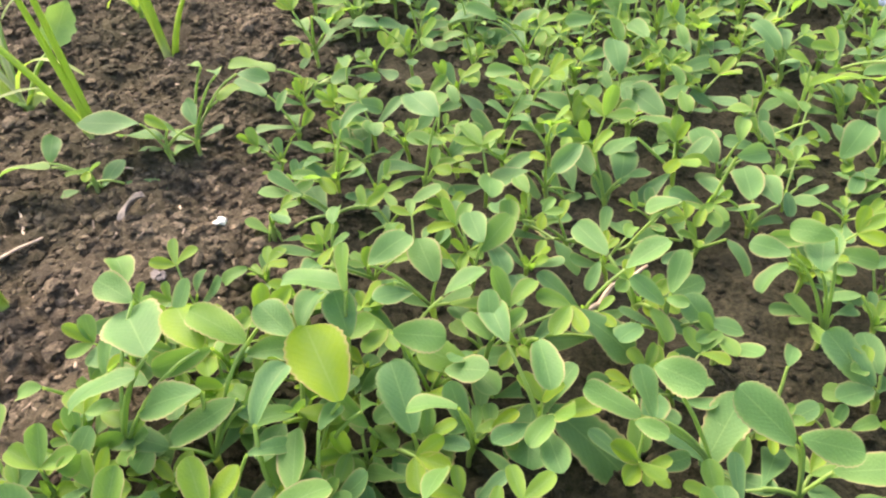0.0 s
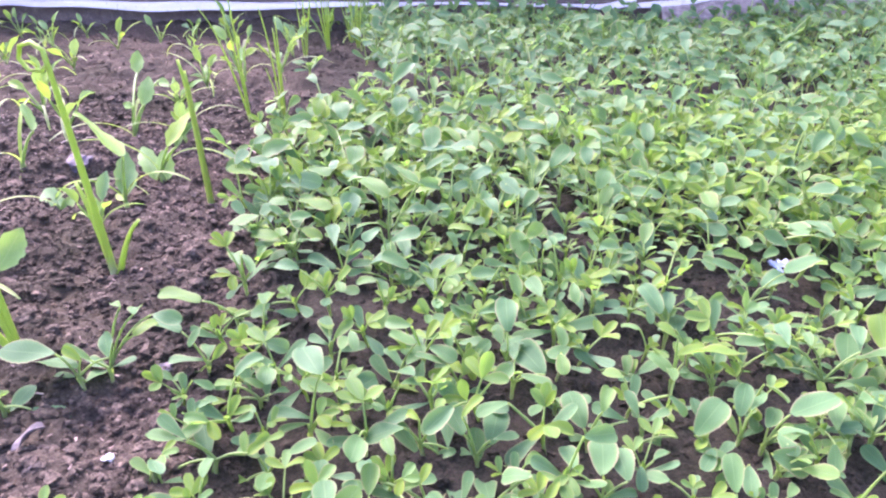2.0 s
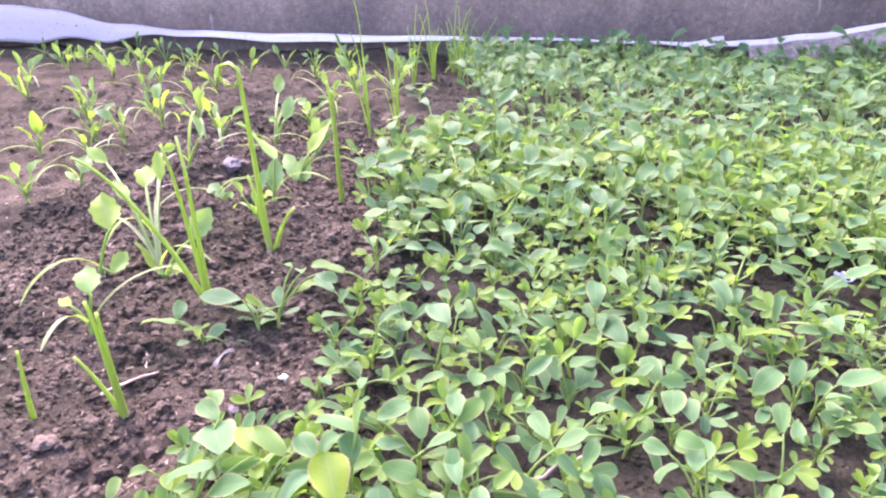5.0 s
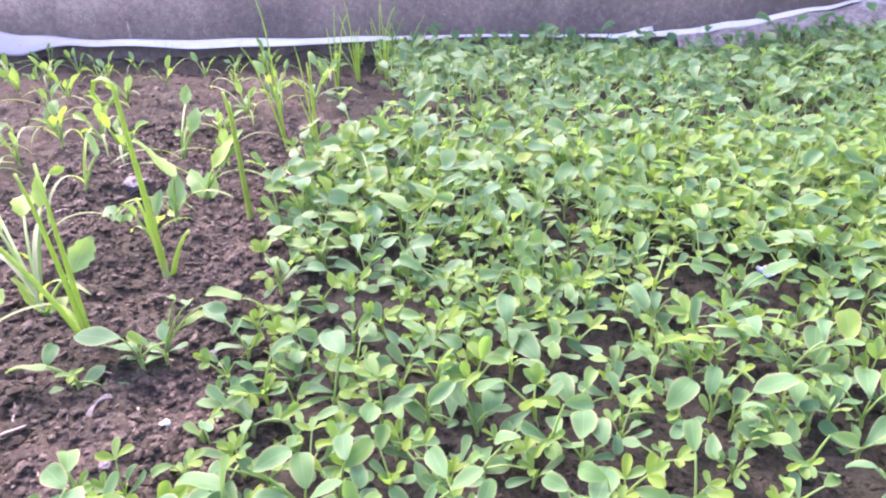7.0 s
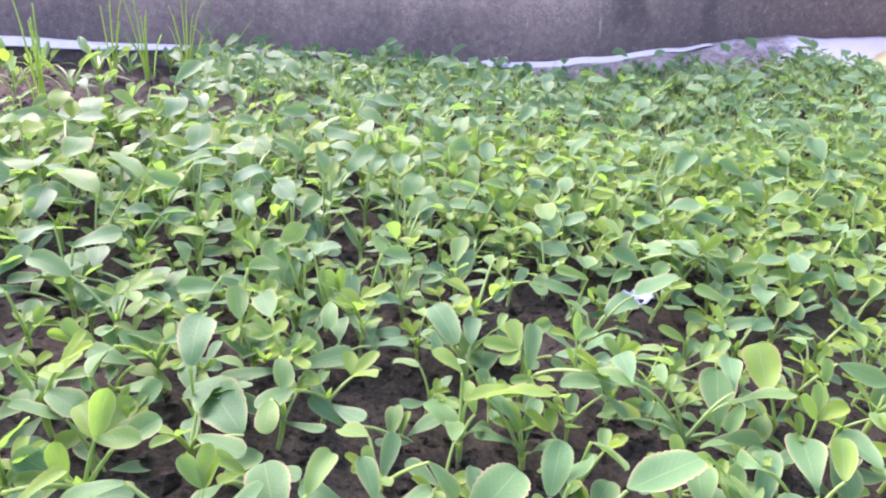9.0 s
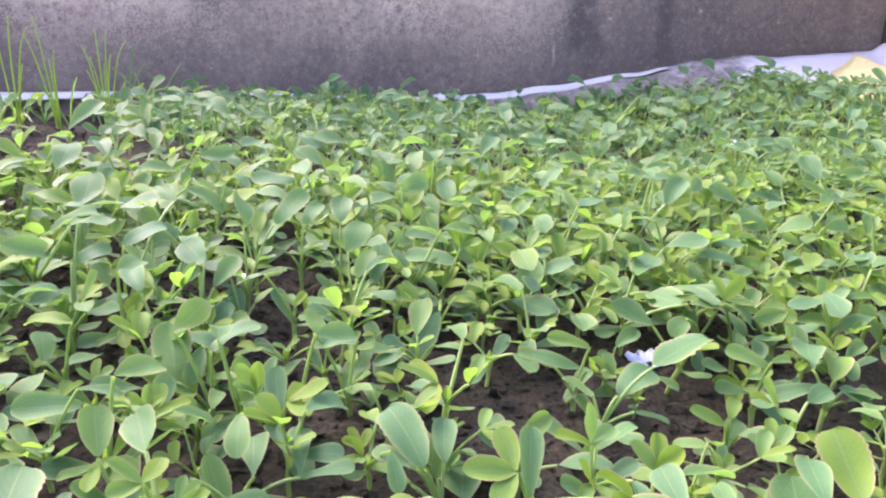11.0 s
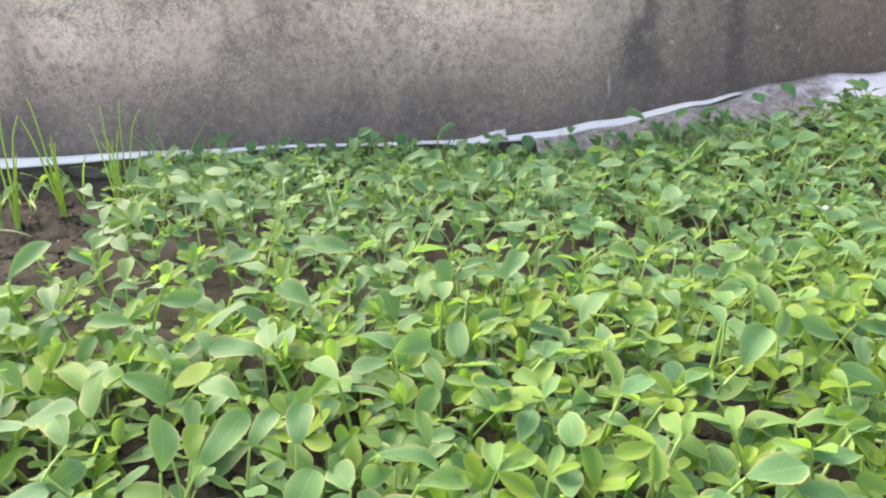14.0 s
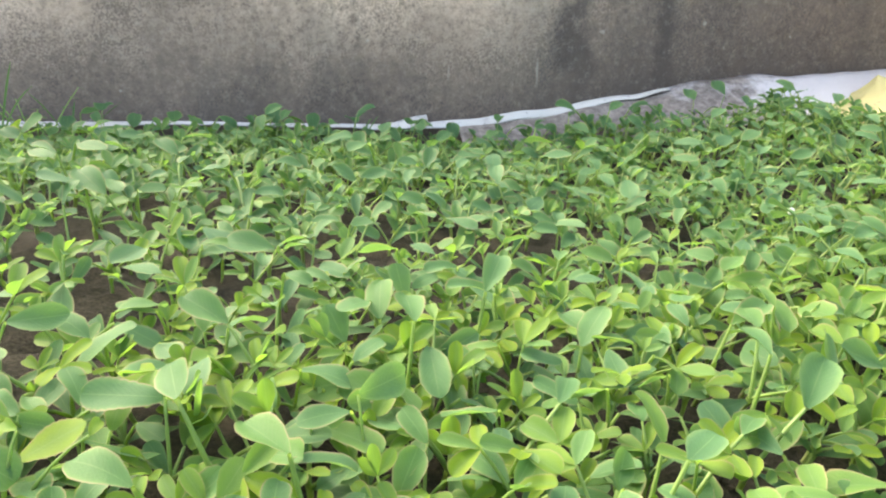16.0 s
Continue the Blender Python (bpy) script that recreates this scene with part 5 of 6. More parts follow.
held(0.130, 0.213, ("l", -2, 0, 22, 82, 3, 20, 13, 0.25, 0), ("l", 8, 0, 19, 94, 9, 18, 11, 0.25, -6), ("c", -12, -1, 24, 97, -16, 20, 8, 0.2, -9), ("c", 0, 0, 9, 15, 10, 15, 5, 0.2, 14), ("y", 3, 0, 6, 96, 40, 10, 4, 0.6, -3))
held(0.327, 0.372, ("c", -1, 0, 19, -180, 2, 19, 7, 0.2, -26), ("c", -7, 0, 26, 59, 4, 25, 12, 0.2, 0), ("y", 2, 0, 21, 48, 13, 20, 10, 0.6, 9), ("c", 9, 0, 12, 15, 10, 14, 6, 0.2, 40))
held(0.303, 0.375, ("y", 2, 0, 25, 153, 22, 15, 7, 0.6, -32), ("y", 3, 0, 27, 8, 5, 10, 4, 0.65, 29), ("c", -3, 0, 15, 152, 5, 12, 5, 0.3, -54), ("c", 0, 0, 11, 27, 19, 14, 5, 0.3, 26))
held(0.280, 0.354, ("y", -2, 0, 16, 155, 21, 12, 5, 0.75, -34), ("y", -1, 0, 18, 48, 31, 10, 5, 0.7, 11), ("c", -1, 0, 6, 46, 13, 17, 7, 0.25, 17), ("c", -2, 0, 5, 108, -14, 12, 5, 0.2, -52))
held(0.240, 0.386, ("y", 4, 0, 27, 166, 14, 15, 6, 0.65, -32), ("c", 4, 0, 18, 165, 15, 20, 7, 0.3, -23), ("l", -3, 0, 6, 41, 27, 17, 9, 0.15, -26), ("c", 5, 0, 8, 16, 2, 13, 5, 0.25, 49))
held(-0.047, 0.404, ("l", -8, -2, 30, -163, -8, 21, 12, 0.35, 0))
held(0.319, 0.415, ("l", -6, 6, 34, 136, 7, 23, 13, 0.25, 0), ("l", -6, 6, 34, 15, -18, 16, 11, 0.3, 0))
held(0.121, 0.441, ("l", -4, 7, 30, 116, 11, 24, 19, 0.15, 0))
held(0.234, 0.420, ("l", -3, 7, 32, 113, 6, 24, 13, 0.25, 0))
held(0.187, 0.405, ("l", -7, -4, 20, -152, -47, 13, 14, 0.0, 0))
held(0.283, 0.445, ("l", 6, 6, 30, 46, 3, 24, 13, 0.25, 0))
held(0.452, 0.623, ("l", 4, 7, 30, 60, 2, 24, 18, 0.35, 0))
held(0.414, 0.612, ("l", 6, -5, 32, -41, -7, 24, 13, 0.3, 0))
held(0.339, 0.418, ("l", -34, -9, 36, 102, 5, 24, 14, 0.2, 0), ("l", -32, -8, 36, -23, -17, 16, 14, 0.25, 0))
held(0.377, 0.453, ("l", 5, 6, 32, 54, 12, 16, 10, 0.7, 0), ("l", 5, 6, 32, 178, 3, 8, 8, 0.7, 0), ("l", 5, 6, 32, -2, -3, 9, 8, 0.7, 0))
# taller ones by the wall
held(-0.017, 1.205, ("l", -1, 1, 53, 94, 28, 25, 21, 0.2, -4))
held(0.054, 1.205, ("l", 3, 2, 35, 97, 24, 22, 18, 0.2, 4))
held(0.016, 1.205, ("l", -4, 3, 32, 90, 36, 22, 18, 0.2, 2))
held(0.170, 1.205, ("l", -1, -2, 34, 105, 50, 25, 21, 0.2, 2))
held(0.207, 1.205, ("l", 4, 0, 28, 85, 60, 22, 18, 0.2, 12))
held(0.263, 1.205, ("l", -2, -2, 40, 100, 29, 22, 18, 0.2, 12))
held(0.326, 1.205, ("l", 4, 0, 41, 107, 20, 18, 15, 0.2, 6))
held(0.388, 1.205, ("l", -3, -2, 28, 108, 57, 22, 18, 0.2, -14))
held(0.440, 1.205, ("l", 0, 3, 49, 61, 37, 18, 15, 0.2, 0))
held(0.516, 1.205, ("l", 2, 2, 25, 110, 47, 20, 17, 0.2, -3))
held(0.722, 1.165, ("l", 3, -2, 47, 116, 43, 25, 21, 0.2, -12))
held(0.686, 1.165, ("l", -4, -2, 46, 91, 33, 22, 18, 0.2, -7))
held(-0.058, 1.205, ("l", 2, 3, 34, 100, 39, 22, 18, 0.2, -2))
held(0.112, 1.205, ("l", 4, 3, 18, 84, 56, 20, 17, 0.2, -4))
held(0.566, 1.165, ("l", 4, 1, 29, 86, 57, 20, 17, 0.2, -8))
held(0.617, 1.165, ("l", 1, 2, 35, 118, 21, 20, 17, 0.2, 12))
held(0.791, 1.165, ("l", 0, 1, 31, 102, 30, 20, 17, 0.2, 7))
held(0.229, 1.205, ("l", 1, 1, 18, 117, 56, 27, 23, 0.2, 3))
held(0.290, 1.205, ("l", -3, 2, 18, 101, 33, 27, 23, 0.2, 5))
held(-0.120, 1.205, ("l", 0, -1, 34, 67, 24, 23, 20, 0.2, 0))
# on top of the dense part
held(0.067, 0.541, ("l", 1, 8, 30, 131, 31, 22, 13, 0.6, 9))
held(0.074, 0.546, ("l", 1, 8, 30, 136, 12, 22, 13, 0.2, -23))
held(0.094, 0.567, ("l", 1, 8, 30, 149, 21, 15, 9, 0.25, -34))
held(0.111, 0.571, ("l", 1, 8, 30, 116, 36, 17, 9, 0.25, 17))
held(0.122, 0.556, ("l", 1, 8, 30, 80, 27, 13, 8, 0.5, 20))
held(0.122, 0.584, ("l", 1, 8, 30, 47, -11, 12, 8, 0.2, 63))
held(0.097, 0.544, ("l", 2, 8, 28, 21, 19, 22, 12, 0.9, 9), ("y", 6, 8, 39, 133, -4, 9, 4, 0.85, -37), ("y", 24, 7, 36, 83, -1, 9, 4, 0.85, 34))
held(0.143, 0.491, ("l", 2, 8, 35, 54, 35, 16, 9, 0.25, 14))
held(0.169, 0.504, ("l", 1, 8, 35, 76, 30, 13, 8, 0.2, 14))
held(0.123, 0.491, ("l", 1, 8, 30, 92, 40, 14, 8, 0.7, 6), ("y", -6, 8, 34, 149, -2, 9, 4, 0.5, -40))
held(0.065, 0.514, ("l", 1, 8, 30, 128, 26, 15, 10, 0.2, -3))
held(0.080, 0.476, ("l", 1, 8, 30, 43, 18, 14, 9, 0.25, 52))
held(0.180, 0.472, ("l", 1, 8, 30, 117, 10, 16, 11, 0.35, -14))
held(0.208, 0.496, ("y", 1, 8, 30, 104, 39, 14, 6, 0.5, -9), ("y", 1, 8, 29, 160, 13, 11, 6, 0.5, -46))
held(0.121, 0.520, ("l", 1, 8, 30, 52, 35, 15, 8, 0.2, 11))
held(0.181, 0.554, ("l", 1, 8, 30, 26, -2, 12, 7, 0.3, 54))
held(0.216, 0.541, ("l", 1, 8, 30, 122, 34, 15, 8, 0.3, -26))
held(0.242, 0.497, ("l", 1, 8, 30, 57, 36, 15, 9, 0.2, 14))
held(0.252, 0.464, ("l", 2, 8, 30, 78, 6, 16, 10, 0.3, 0))
held(0.286, 0.480, ("l", 1, 8, 32, 57, 13, 15, 9, 0.25, 6), ("y", 11, 7, 42, 91, 4, 15, 8, 0.6, -26), ("y", 12, 7, 41, 53, 35, 11, 5, 0.65, 6))
held(0.341, 0.472, ("l", 1, 8, 30, 93, 4, 20, 13, 0.3, -34))
held(0.312, 0.464, ("l", 1, 8, 30, 96, -8, 14, 9, 0.25, -40))
held(0.353, 0.502, ("l", 1, 8, 30, 12, 13, 25, 13, 0.35, -6))
held(0.409, 0.528, ("l", 1, 8, 30, 149, 21, 20, 13, 0.3, -60))
held(0.377, 0.584, ("l", 1, 8, 30, 109, -3, 20, 13, 0.2, -54))
held(0.390, 0.588, ("l", 1, 8, 30, 0, 3, 22, 13, 0.35, 20))
held(0.293, 0.547, ("l", 1, 8, 30, 73, 15, 13, 8, 0.2, 0))
held(0.281, 0.590, ("l", 1, 8, 30, 160, 13, 17, 9, 0.2, -17))
held(0.275, 0.560, ("l", 1, 8, 30, 150, 21, 18, 10, 0.2, -11))
held(0.390, 0.684, ("l", 1, 8, 30, -9, -4, 22, 12, 0.2, 26))
held(0.234, 0.669, ("l", 1, 8, 30, 26, 22, 17, 9, 0.25, 23))
held(0.385, 0.551, ("y", 1, 8, 30, 45, 4, 16, 8, 0.8, 14), ("y", 0, 8, 30, 74, 5, 14, 7, 0.75, -23))
held(0.245, 0.593, ("l", 1, 8, 30, 117, -2, 12, 8, 0.2, -46), ("y", 4, 8, 27, 176, 0, 15, 6, 0.7, -3))
held(0.195, 0.483, ("c", 1, 8, 30, -119, 26, 21, 8, 0.3, -54), ("l", 5, 8, 25, 116, -11, 12, 7, 0.3, -32))


def free(x, y, d):
    i, j = int(x // cell), int(y // cell)
    for a in (-1, 0, 1):
        for b in (-1, 0, 1):
            for px, py in grid.get((i + a, j + b), ()):
                if (px - x) ** 2 + (py - y) ** 2 < d * d:
                    return False
    return True


for _ in range(60000):
    x, y = rng.uniform(-0.14, 1.04), rng.uniform(0.045, 1.235)
    if x < bed_edge(y) + rng.gauss(0, 0.008) or y > 1.215 or (x > 0.62 and y > 1.185) or (x > 0.95 and y < 1.25):
        continue
    if any((x - a) ** 2 + (y - b) ** 2 < r * r for a, b, r in GAPS) and rng.random() < 0.985:
        continue
    if free(x, y, spacing(x, y)):
        grid.setdefault((int(x // cell), int(y // cell)), []).append((x, y))
        stand.append((x, y))

near = sorted(stand, key=lambda p: (p[0] - 0.09) ** 2 + (p[1] - 0.26) ** 2)
heroes, rest = near[:225], near[225:]
kinds = []
for k in range(18):
    ob = plant_thing("fenugreek_seedling", fenugreek(rng, rng.uniform(0.95, 1.15), (2, 3, 3, 4)[k % 4], 10), LEAFY, Matrix(), HERO_LABEL, "seedling", "fenugreek seedlings")
    kinds.append(ob)
for k, (x, y) in enumerate(heroes):
    s = 0.90 * rng.uniform(0.88, 1.12) * stature(x, y) * (1.08 if y < 0.16 and x < 0.03 else 1.0)
    m = Matrix.Translation((x, y, soil(x, y))) @ Matrix.Rotation(rng.gauss(0.12, 0.06), 4, 'X') @ Euler((rng.gauss(0, 0.1), rng.gauss(0, 0.1), rng.uniform(0, 6.28))).to_matrix().to_4x4() @ Matrix.Scale(s, 4)
    if k < len(kinds):
        kinds[k].matrix_basis = m
    else:
        copy_thing(kinds[rng.randrange(len(kinds))], m)
LONE = "lone fenugreek seedling on bare soil beside the onions"
for x, y, leaves in (
    (-0.132, 0.243, (("l", -12, -2, 16, 176, 10, 22, 12, 0.4, 20), ("l", -12, -2, 18, 94, 27, 14, 8, 0.15, 26), ("l", 1, 0, 3, 127, 13, 14, 8, 0.5, 43), ("l", 3, 0, 3, 58, 33, 15, 8, 0.15, 14), ("c", -4, -1, 3, -178, -13, 13, 5, 0.2, -6), ("l", 12, 2, 3, -3, -15, 17, 10, 0.05, 14))),
    (-0.105, 0.262, (("l", -7, -1, 20, -178, 5, 25, 14, 0.15, -9), ("l", 1, 0, 10, 161, 21, 23, 13, 0.3, 23), ("y", 3, 0, 16, 158, 22, 11, 5, 0.85, -32), ("l", 15, 2, 16, 117, 24, 14, 8, 0.1, -32), ("l", 2, 0, 3, 81, -9, 14, 8, 0.4, -9), ("c", -2, 0, 6, 163, -6, 13, 5, 0.3, 3))),
    (-0.097, 0.272, (("l", 15, 2, 27, 64, 6, 14, 8, 0.7, 3), ("y", 18, 2, 39, 110, 0, 14, 7, 0.2, 3), ("y", 13, 2, 43, 141, 8, 9, 4, 0.6, 0), ("l", 26, 4, 38, -9, 0, 14, 8, 0.15, 23))),
    (-0.100, 0.769, (("l", -6, -1, 15, 175, 30, 13, 7, 0.4, 0), ("l", 3, 3, 12, 60, 40, 12, 7, 0.5, 0))),
):
    plant_thing("fenugreek_seedling", held_seedling(rng, 0.0, leaves), LEAFY, pose(x, y, soil(x, y)), LONE, "seedling", "fenugreek seedlings")

models = [joined(pieces_of(fenugreek(rng, rng.uniform(0.9, 1.15), (1, 2, 2, 3, 4)[k % 5], 8, 1.08))) for k in range(40)]
far_models = [joined(pieces_of(fenugreek(rng, rng.uniform(1.0, 1.2), (1, 1, 2, 2, 4)[k % 5], 7, 1.14))) for k in range(30)]
vs, fs, us, ts, ws, shift = [], [], [], [], [], 0
for x, y in rest:
    v, f, uv, tone, which = rng.choice(models if y < 0.72 else far_models)
    s = 0.90 * rng.uniform(0.85, 1.12) * stature(x, y) * (1.2 if rng.random() < (0.05 if y < 1.1 else 0.12) else 1.0)
    m = np.array(Matrix.Rotation(rng.gauss(0.24, 0.10), 3, 'X') @ Euler((rng.gauss(0, 0.1), rng.gauss(0, 0.1), rng.uniform(0, 6.28))).to_matrix()) * s  # leaning from the wall towards the light
    if 0.70 < y < 0.86 and x < -0.026:  # the thin margin of the bed here stays bare
        continue
    if x > 0.84 and y > 1.05:  # no seedlings round the sack
        continue
    vs.append(v @ m.T + (x, y, soil(x, y)))
    fs.append(f + shift)
    us.append(uv)
    # tone drops beyond y 0.6: leaves turn from yellow-green to darker, bluer green
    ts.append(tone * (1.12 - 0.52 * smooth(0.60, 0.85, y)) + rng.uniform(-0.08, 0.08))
    ws.append(which)
    shift += len(v)
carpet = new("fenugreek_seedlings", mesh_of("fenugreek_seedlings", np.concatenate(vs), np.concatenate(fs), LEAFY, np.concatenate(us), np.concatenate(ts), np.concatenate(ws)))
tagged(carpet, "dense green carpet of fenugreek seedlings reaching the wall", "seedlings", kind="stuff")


def feathery_weed(rng, height):
    parts = []
    for k in range(6):
        az = k * 1.05 + rng.uniform(-0.3, 0.3)
        stalk, _ = bow((0, 0, -0.003), az, rng.uniform(0.9, 1.35), height * rng.uniform(0.8, 1.3), rng.uniform(0.3, 0.9), 7)
        bits = [tube(stalk, np.linspace(0.0011, 0.0005, 8), [0.5] * 8, 4)]
        for i in range(2, 8):
            for side in (-1.05, 1.05):
                length = 0.013 * (1.2 - 0.1 * i) * rng.uniform(0.8, 1.2)
                bits.append(blade(length, length * 0.28, "oblong", rng.uniform(0.3, 0.7), rng, 0.2, 0.3, 5, 0.03).moved(aim(stalk[i], az + side, rng.uniform(-0.1, 0.4), 0.0)))
        parts.append(("frond", bits, ()))
    return parts


plant_thing("feathery_weed", feathery_weed(rng, 0.085), LEAFY, pose(-0.075, 1.165, soil(-0.075, 1.165)), "green weed with feathery divided leaves beside the white liner", "weed")
for x, y, s in ((-0.018, 1.171, 1.6), (0.165, 1.19, 1.35), (0.33, 1.17, 1.35)):
    plant_thing("fenugreek_seedling", fenugreek(rng, s, 1, 8), LEAFY, pose(x, y, soil(x, y)), "tall fenugreek seedling standing above its neighbours", "seedling", "fenugreek seedlings")
plant_thing("spinach_seedling", spinach(rng, 1.5), SPIN, pose(-0.078, 1.115, soil(-0.078, 1.115)), "spinach seedling with arrow-shaped leaves and arching strap cotyledons", "spinach", "spinach seedlings")
for x, y, h, n in ((-0.055, 1.215, 0.085, 6), (-0.084, 1.08, 0.155, 2), (-0.098, 1.085, 0.11, 2), (-0.128, 1.02, 0.095, 3), (0.265, 1.205, 0.055, 3), (0.02, 1.2, 0.07, 3), (0.143, 0.584, 0.055, 3), (0.72, 1.13, 0.06, 2)):
    plant_thing("grass_weed", weed_grass(rng, h, n), [M_LEAF, M_STEM], pose(x, y, soil(x, y)), "thin green grass weed standing among the seedlings", "grass", "grass weeds")


# ---- soil crumbs and small things ----
def lump(rng, detail):
    """Vertices and faces of a rough clod of radius 1."""
    bm = bmesh.new()
    bmesh.ops.create_icosphere(bm, subdivisions=detail, radius=1.0)
    seed = rng.uniform(0, 50)
    for v in bm.verts:
        v.co *= 1.0 + 0.75 * noise.noise(v.co * 1.4 + Vector((seed, 0, 0))) + 0.35 * noise.noise(v.co * 3.3 + Vector((0, seed, 0)))
    v = np.array([v.co[:] for v in bm.verts])
    f = np.array([[a.index for a in p.verts] for p in bm.faces])
    bm.free()
    return v, f


rng = random.Random(23)
small, big = [lump(rng, 1) for _ in range(10)], [lump(rng, 2) for _ in range(10)]
vs, fs, shift = [], [], 0
for k in range(56000):
    if k < 34000:
        x, y = rng.uniform(-0.36, -0.02), rng.uniform(0.10, 0.72)
    elif k < 44000:
        x, y = rng.uniform(-0.62, -0.03), rng.uniform(0.45, 1.16)
    else:
        x, y = rng.uniform(-0.10, 0.36), rng.uniform(0.08, 0.56)
    r = 0.0006 + 0.0011 * rng.random() ** 2 + 0.0026 * rng.random() ** 16
    v, f = rng.choice(big if r > 0.0030 else small)
    m = np.array(Euler((rng.uniform(0, 6), rng.uniform(0, 6), rng.uniform(0, 6))).to_matrix()) * r
    m = np.diag((rng.uniform(0.8, 1.5), rng.uniform(0.8, 1.4), rng.uniform(0.5, 0.9))) @ m
    vs.append(v @ m.T + (x, y, soil(x, y) + 0.05 * r))
    fs.append(f + shift)
    shift += len(v)
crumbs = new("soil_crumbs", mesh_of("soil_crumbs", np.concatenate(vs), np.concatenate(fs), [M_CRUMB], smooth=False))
tagged(crumbs, "loose brown soil crumbs and clods on the bed", "soil crumbs", kind="stuff")


# pale chips of straw and bark strewn over the soil
vs, fs, shift = [], [], 0
for k in range(900):
    if k < 650:
        x, y = rng.uniform(-0.42, -0.04), rng.uniform(0.12, 0.75)
    else:
        x, y = rng.uniform(-0.75, -0.04), rng.uniform(0.5, 1.15)
    length, wide = rng.uniform(0.0015, 0.0055) * rng.uniform(0.6, 1.0), rng.uniform(0.0005, 0.0014)
    v = np.array([(-1, -1, 0), (1, -0.6, 0.1), (1, 0.7, 0.2), (-1, 1, 0), (-0.9, -0.8, 0.8), (0.9, -0.5, 0.9), (0.9, 0.6, 1.0), (-0.9, 0.8, 0.8)]) * (length / 2, wide / 2, 0.0005)
    m = np.array(Euler((rng.gauss(0, 0.25), rng.gauss(0, 0.3), rng.uniform(0, 6.28))).to_matrix())
    vs.append(v @ m.T + (x, y, soil(x, y) + 0.0009))
    fs.append(np.array([(0, 3, 2, 1), (4, 5, 6, 7), (0, 1, 5, 4), (1, 2, 6, 5), (2, 3, 7, 6), (3, 0, 4, 7)]) + shift)
    shift += 8
chips = new("straw_chips", mesh_of("straw_chips", np.concatenate(vs), np.concatenate(fs), [M_CHIP], smooth=False))
tagged(chips, "pale chips of straw and bark strewn over the soil", "straw chips", kind="stuff")


def stone(name, x, y, size, mat, label, flat=0.6):
    v, f = lump(rng, 4)
    v = v * (1 + 0.10 * np.array([[noise.noise(Vector(p) * 7.0)] for p in v]))
    v = v * np.array((size, size * rng.uniform(0.65, 0.9), size * flat))
    ob = new(name, mesh_of(name, v, f, [mat]))
    ob.matrix_basis = pose(x, y, soil(x, y) + size * flat * 0.35, rz=rng.uniform(0, 360))
    tagged(ob, label, "clod" if mat is M_BRICK else "stone")


stone("stone", -0.236, 0.525, 0.0095, M_STONE, "smooth greyish purple stone lying on the soil")
stone("stone", -0.078, 0.285, 0.0045, M_STONE, "small flat grey stone half sunk in soil", 0.4)
stone("stone", -0.09, 0.19, 0.0028, M_STONE, "small flat grey stone half sunk in soil", 0.4)
stone("stone", -0.074, 0.220, 0.0022, M_HUSK, "tiny white stone on the dark soil", 0.7)
stone("clod", 0.005, 0.395, 0.008, M_BRICK, "reddish brown hardened clod of earth")
stone("clod", 0.16, 0.47, 0.008, M_BRICK, "reddish brown hardened clod of earth")


def scrap(name, x, y, size, mat, label, category, rz=0.0):
    """A crumpled flat scrap."""
    n, verts, faces = 9, [], []
    for i in range(n):
        for j in range(n):
            a, b = i / (n - 1) - 0.5, j / (n - 1) - 0.5
            verts.append((a * size, b * size * 0.7, 0.28 * size * noise.noise((a * 3.5 + x * 90, b * 3.5, y * 40))))
    for i in range(n - 1):
        for j in range(n - 1):
            k = i * n + j
            faces.append((k, k + n, k + n + 1, k + 1))
    ob = new(name, mesh_of(name, verts, faces, [mat]))
    solid = ob.modifiers.new("thickness", "SOLIDIFY")
    solid.thickness = 0.0004
    ob.matrix_basis = pose(x, y, soil(x, y) + 0.10 * size + 0.001, 8, -6, rz)
    tagged(ob, label, category)


scrap("wrapper", 0.286, 0.424, 0.016, M_PAPER, "crumpled white and blue printed wrapper on the soil", "wrapper", 20)


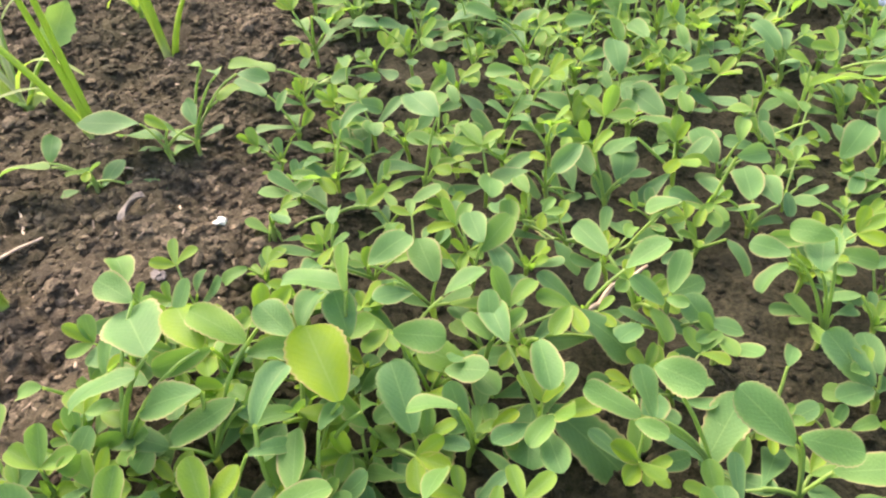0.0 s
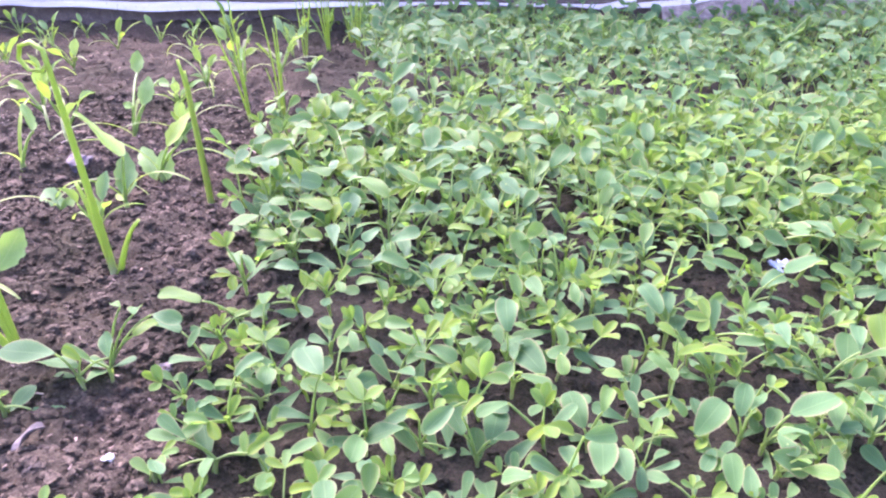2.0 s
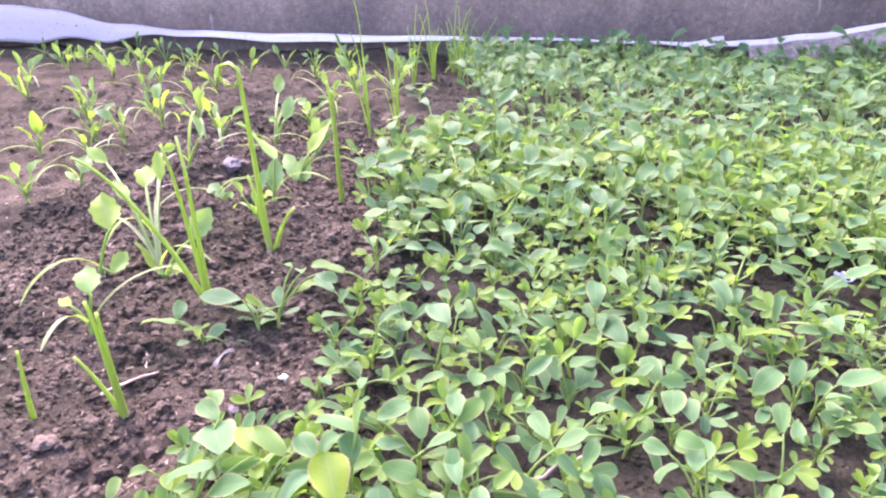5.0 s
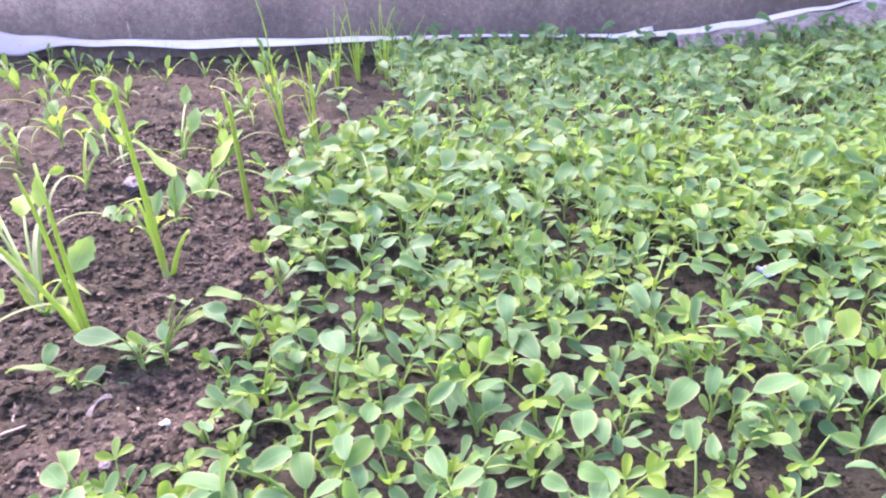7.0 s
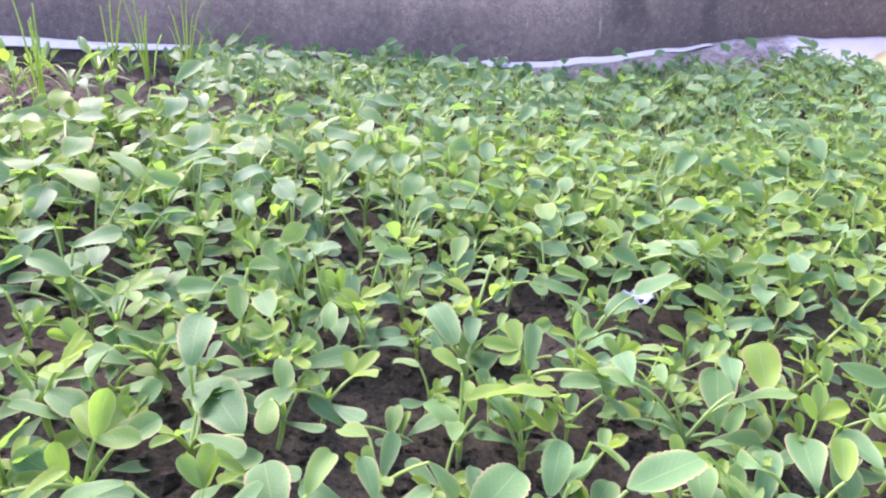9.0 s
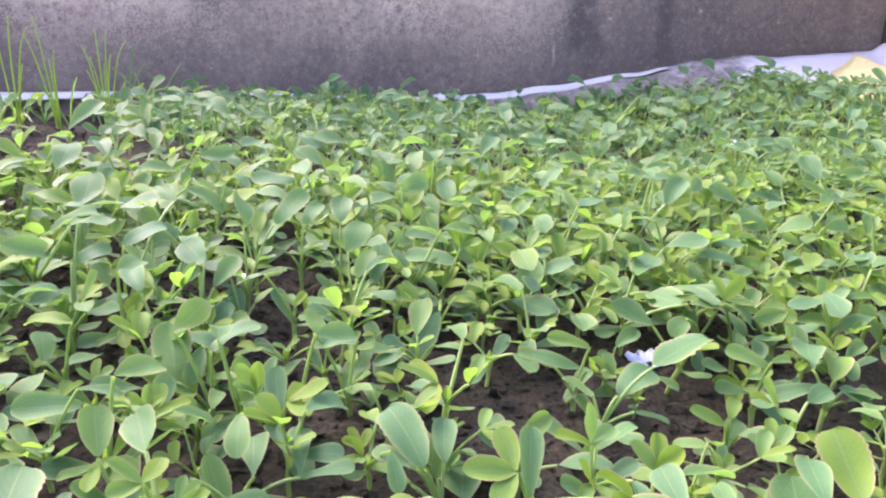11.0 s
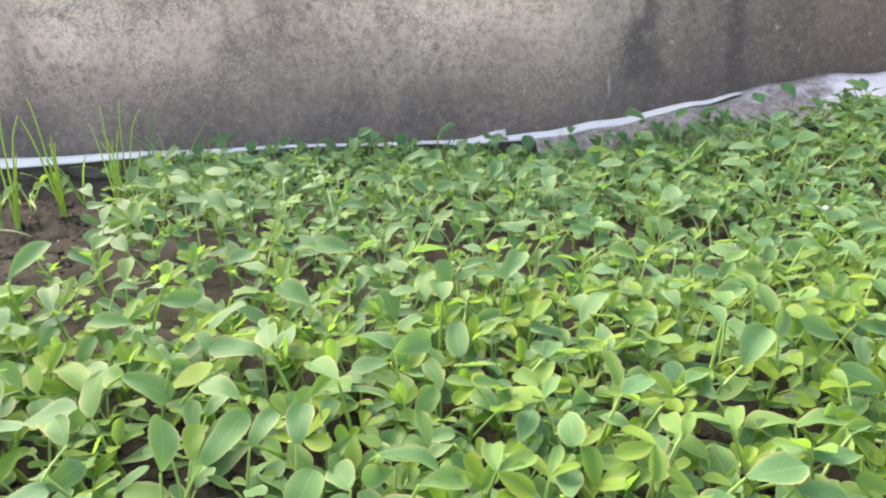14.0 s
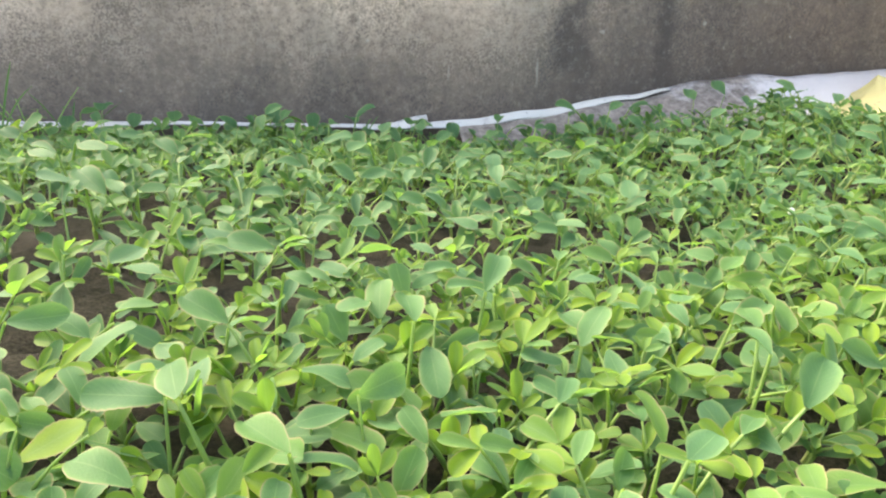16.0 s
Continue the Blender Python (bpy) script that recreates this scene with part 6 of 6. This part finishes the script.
def husk(x, y, up, size):
    """A pale seed husk: a blunt cap on a green base."""
    rings = ((0.0, 0.35), (0.12, 0.62), (0.3, 0.80), (0.55, 0.92), (0.8, 0.80), (0.95, 0.45), (1.0, 0.05))
    verts, faces, n = [], [], 12
    for k, (v, r) in enumerate(rings):
        for i in range(n):
            a = 2 * math.pi * i / n
            w = r * size * 0.5 * (1 + 0.12 * math.sin(3 * a + k))
            verts.append((w * math.cos(a), w * 0.8 * math.sin(a), v * size))
    for k in range(len(rings) - 1):
        for i in range(n):
            j = (i + 1) % n
            faces.append((k * n + i, k * n + j, (k + 1) * n + j, (k + 1) * n + i))
    base = tagged(new("seed_husk"), "white seed husk held up on a short green stalk", "seed husk")
    base.empty_display_size = 0.01
    cap = new("cap", mesh_of("cap", verts, faces, [M_HUSK]))
    cap.parent, cap.matrix_basis = base, pose(0.001, 0, up, 8, 6, 0)
    p = tube([(0, 0, -0.003), (0.0005, 0, up * 0.5), (0.001, 0, up + 0.0006)], (0.0009, 0.0009, 0.0012), (0.2, 0.5, 0.5), 7)
    stalk = new("stalk", mesh_of("stalk", p.verts, p.faces, [M_LEAF, M_STEM], p.uv, p.tone, np.full(len(p.faces), 1)))
    stalk.parent = base
    base.matrix_basis = pose(x, y, soil(x, y))


husk(0.117, 0.480, 0.009, 0.0065)
husk(0.545, 0.800, 0.028, 0.0055)
scrap("withered_leaf", 0.155, 0.098, 0.016, M_DEAD, "withered brown leaf lying on the soil", "dead leaf", 10)


def dead_leaf(x, y, length, az, label):
    p = blade(length, length * 0.42, "spade", 0.0, rng, 0.7, 0.9, 11, 0.15).moved(aim((0, 0, 0.004), az, 0.15, 0.3))
    ob = new("withered_leaf", mesh_of("withered_leaf", p.verts, p.faces, [M_DEAD]))
    solid = ob.modifiers.new("thickness", "SOLIDIFY")
    solid.thickness = 0.0003
    ob.matrix_basis = pose(x, y, soil(x, y))
    tagged(ob, label, "dead leaf")


dead_leaf(-0.106, 0.232, 0.016, -2.2, "withered grey leaf lying on the soil below a seedling")


def twig(x, y, length, az, r, label):
    pts = [(length * (t - 0.5) * math.cos(az) + 0.002 * noise.noise((t * 4, x * 50, 0)), length * (t - 0.5) * math.sin(az) + 0.002 * noise.noise((t * 4, 0, y * 50)), 0.0015 * math.sin(t * 3)) for t in np.linspace(0, 1, 8)]
    p = tube(pts, r * np.linspace(1.0, 0.5, 8), [0.0] * 8, 6)
    ob = new("twig", mesh_of("twig", p.verts, p.faces, [M_STRAW]))
    ob.matrix_basis = Matrix.Translation((x, y, soil(x, y) + 0.0015))
    tagged(ob, label, "twig")


twig(-0.122, 0.368, 0.026, 2.0, 0.0016, "pinkish brown dry root lying on the soil")
twig(-0.156, 0.206, 0.03, 0.8, 0.0009, "thin dry straw lying on the soil")
twig(0.075, 0.185, 0.032, 0.7, 0.0011, "thin brown twig lying between the seedlings")
twig(-0.16, 0.23, 0.024, 2.2, 0.0006, "thin pale root lying on the soil")
for k in range(16):
    twig(rng.uniform(-0.5, -0.08), rng.uniform(0.2, 0.8), rng.uniform(0.008, 0.02), rng.uniform(0, 3.1), 0.0006, "thin dry straw lying on the soil")
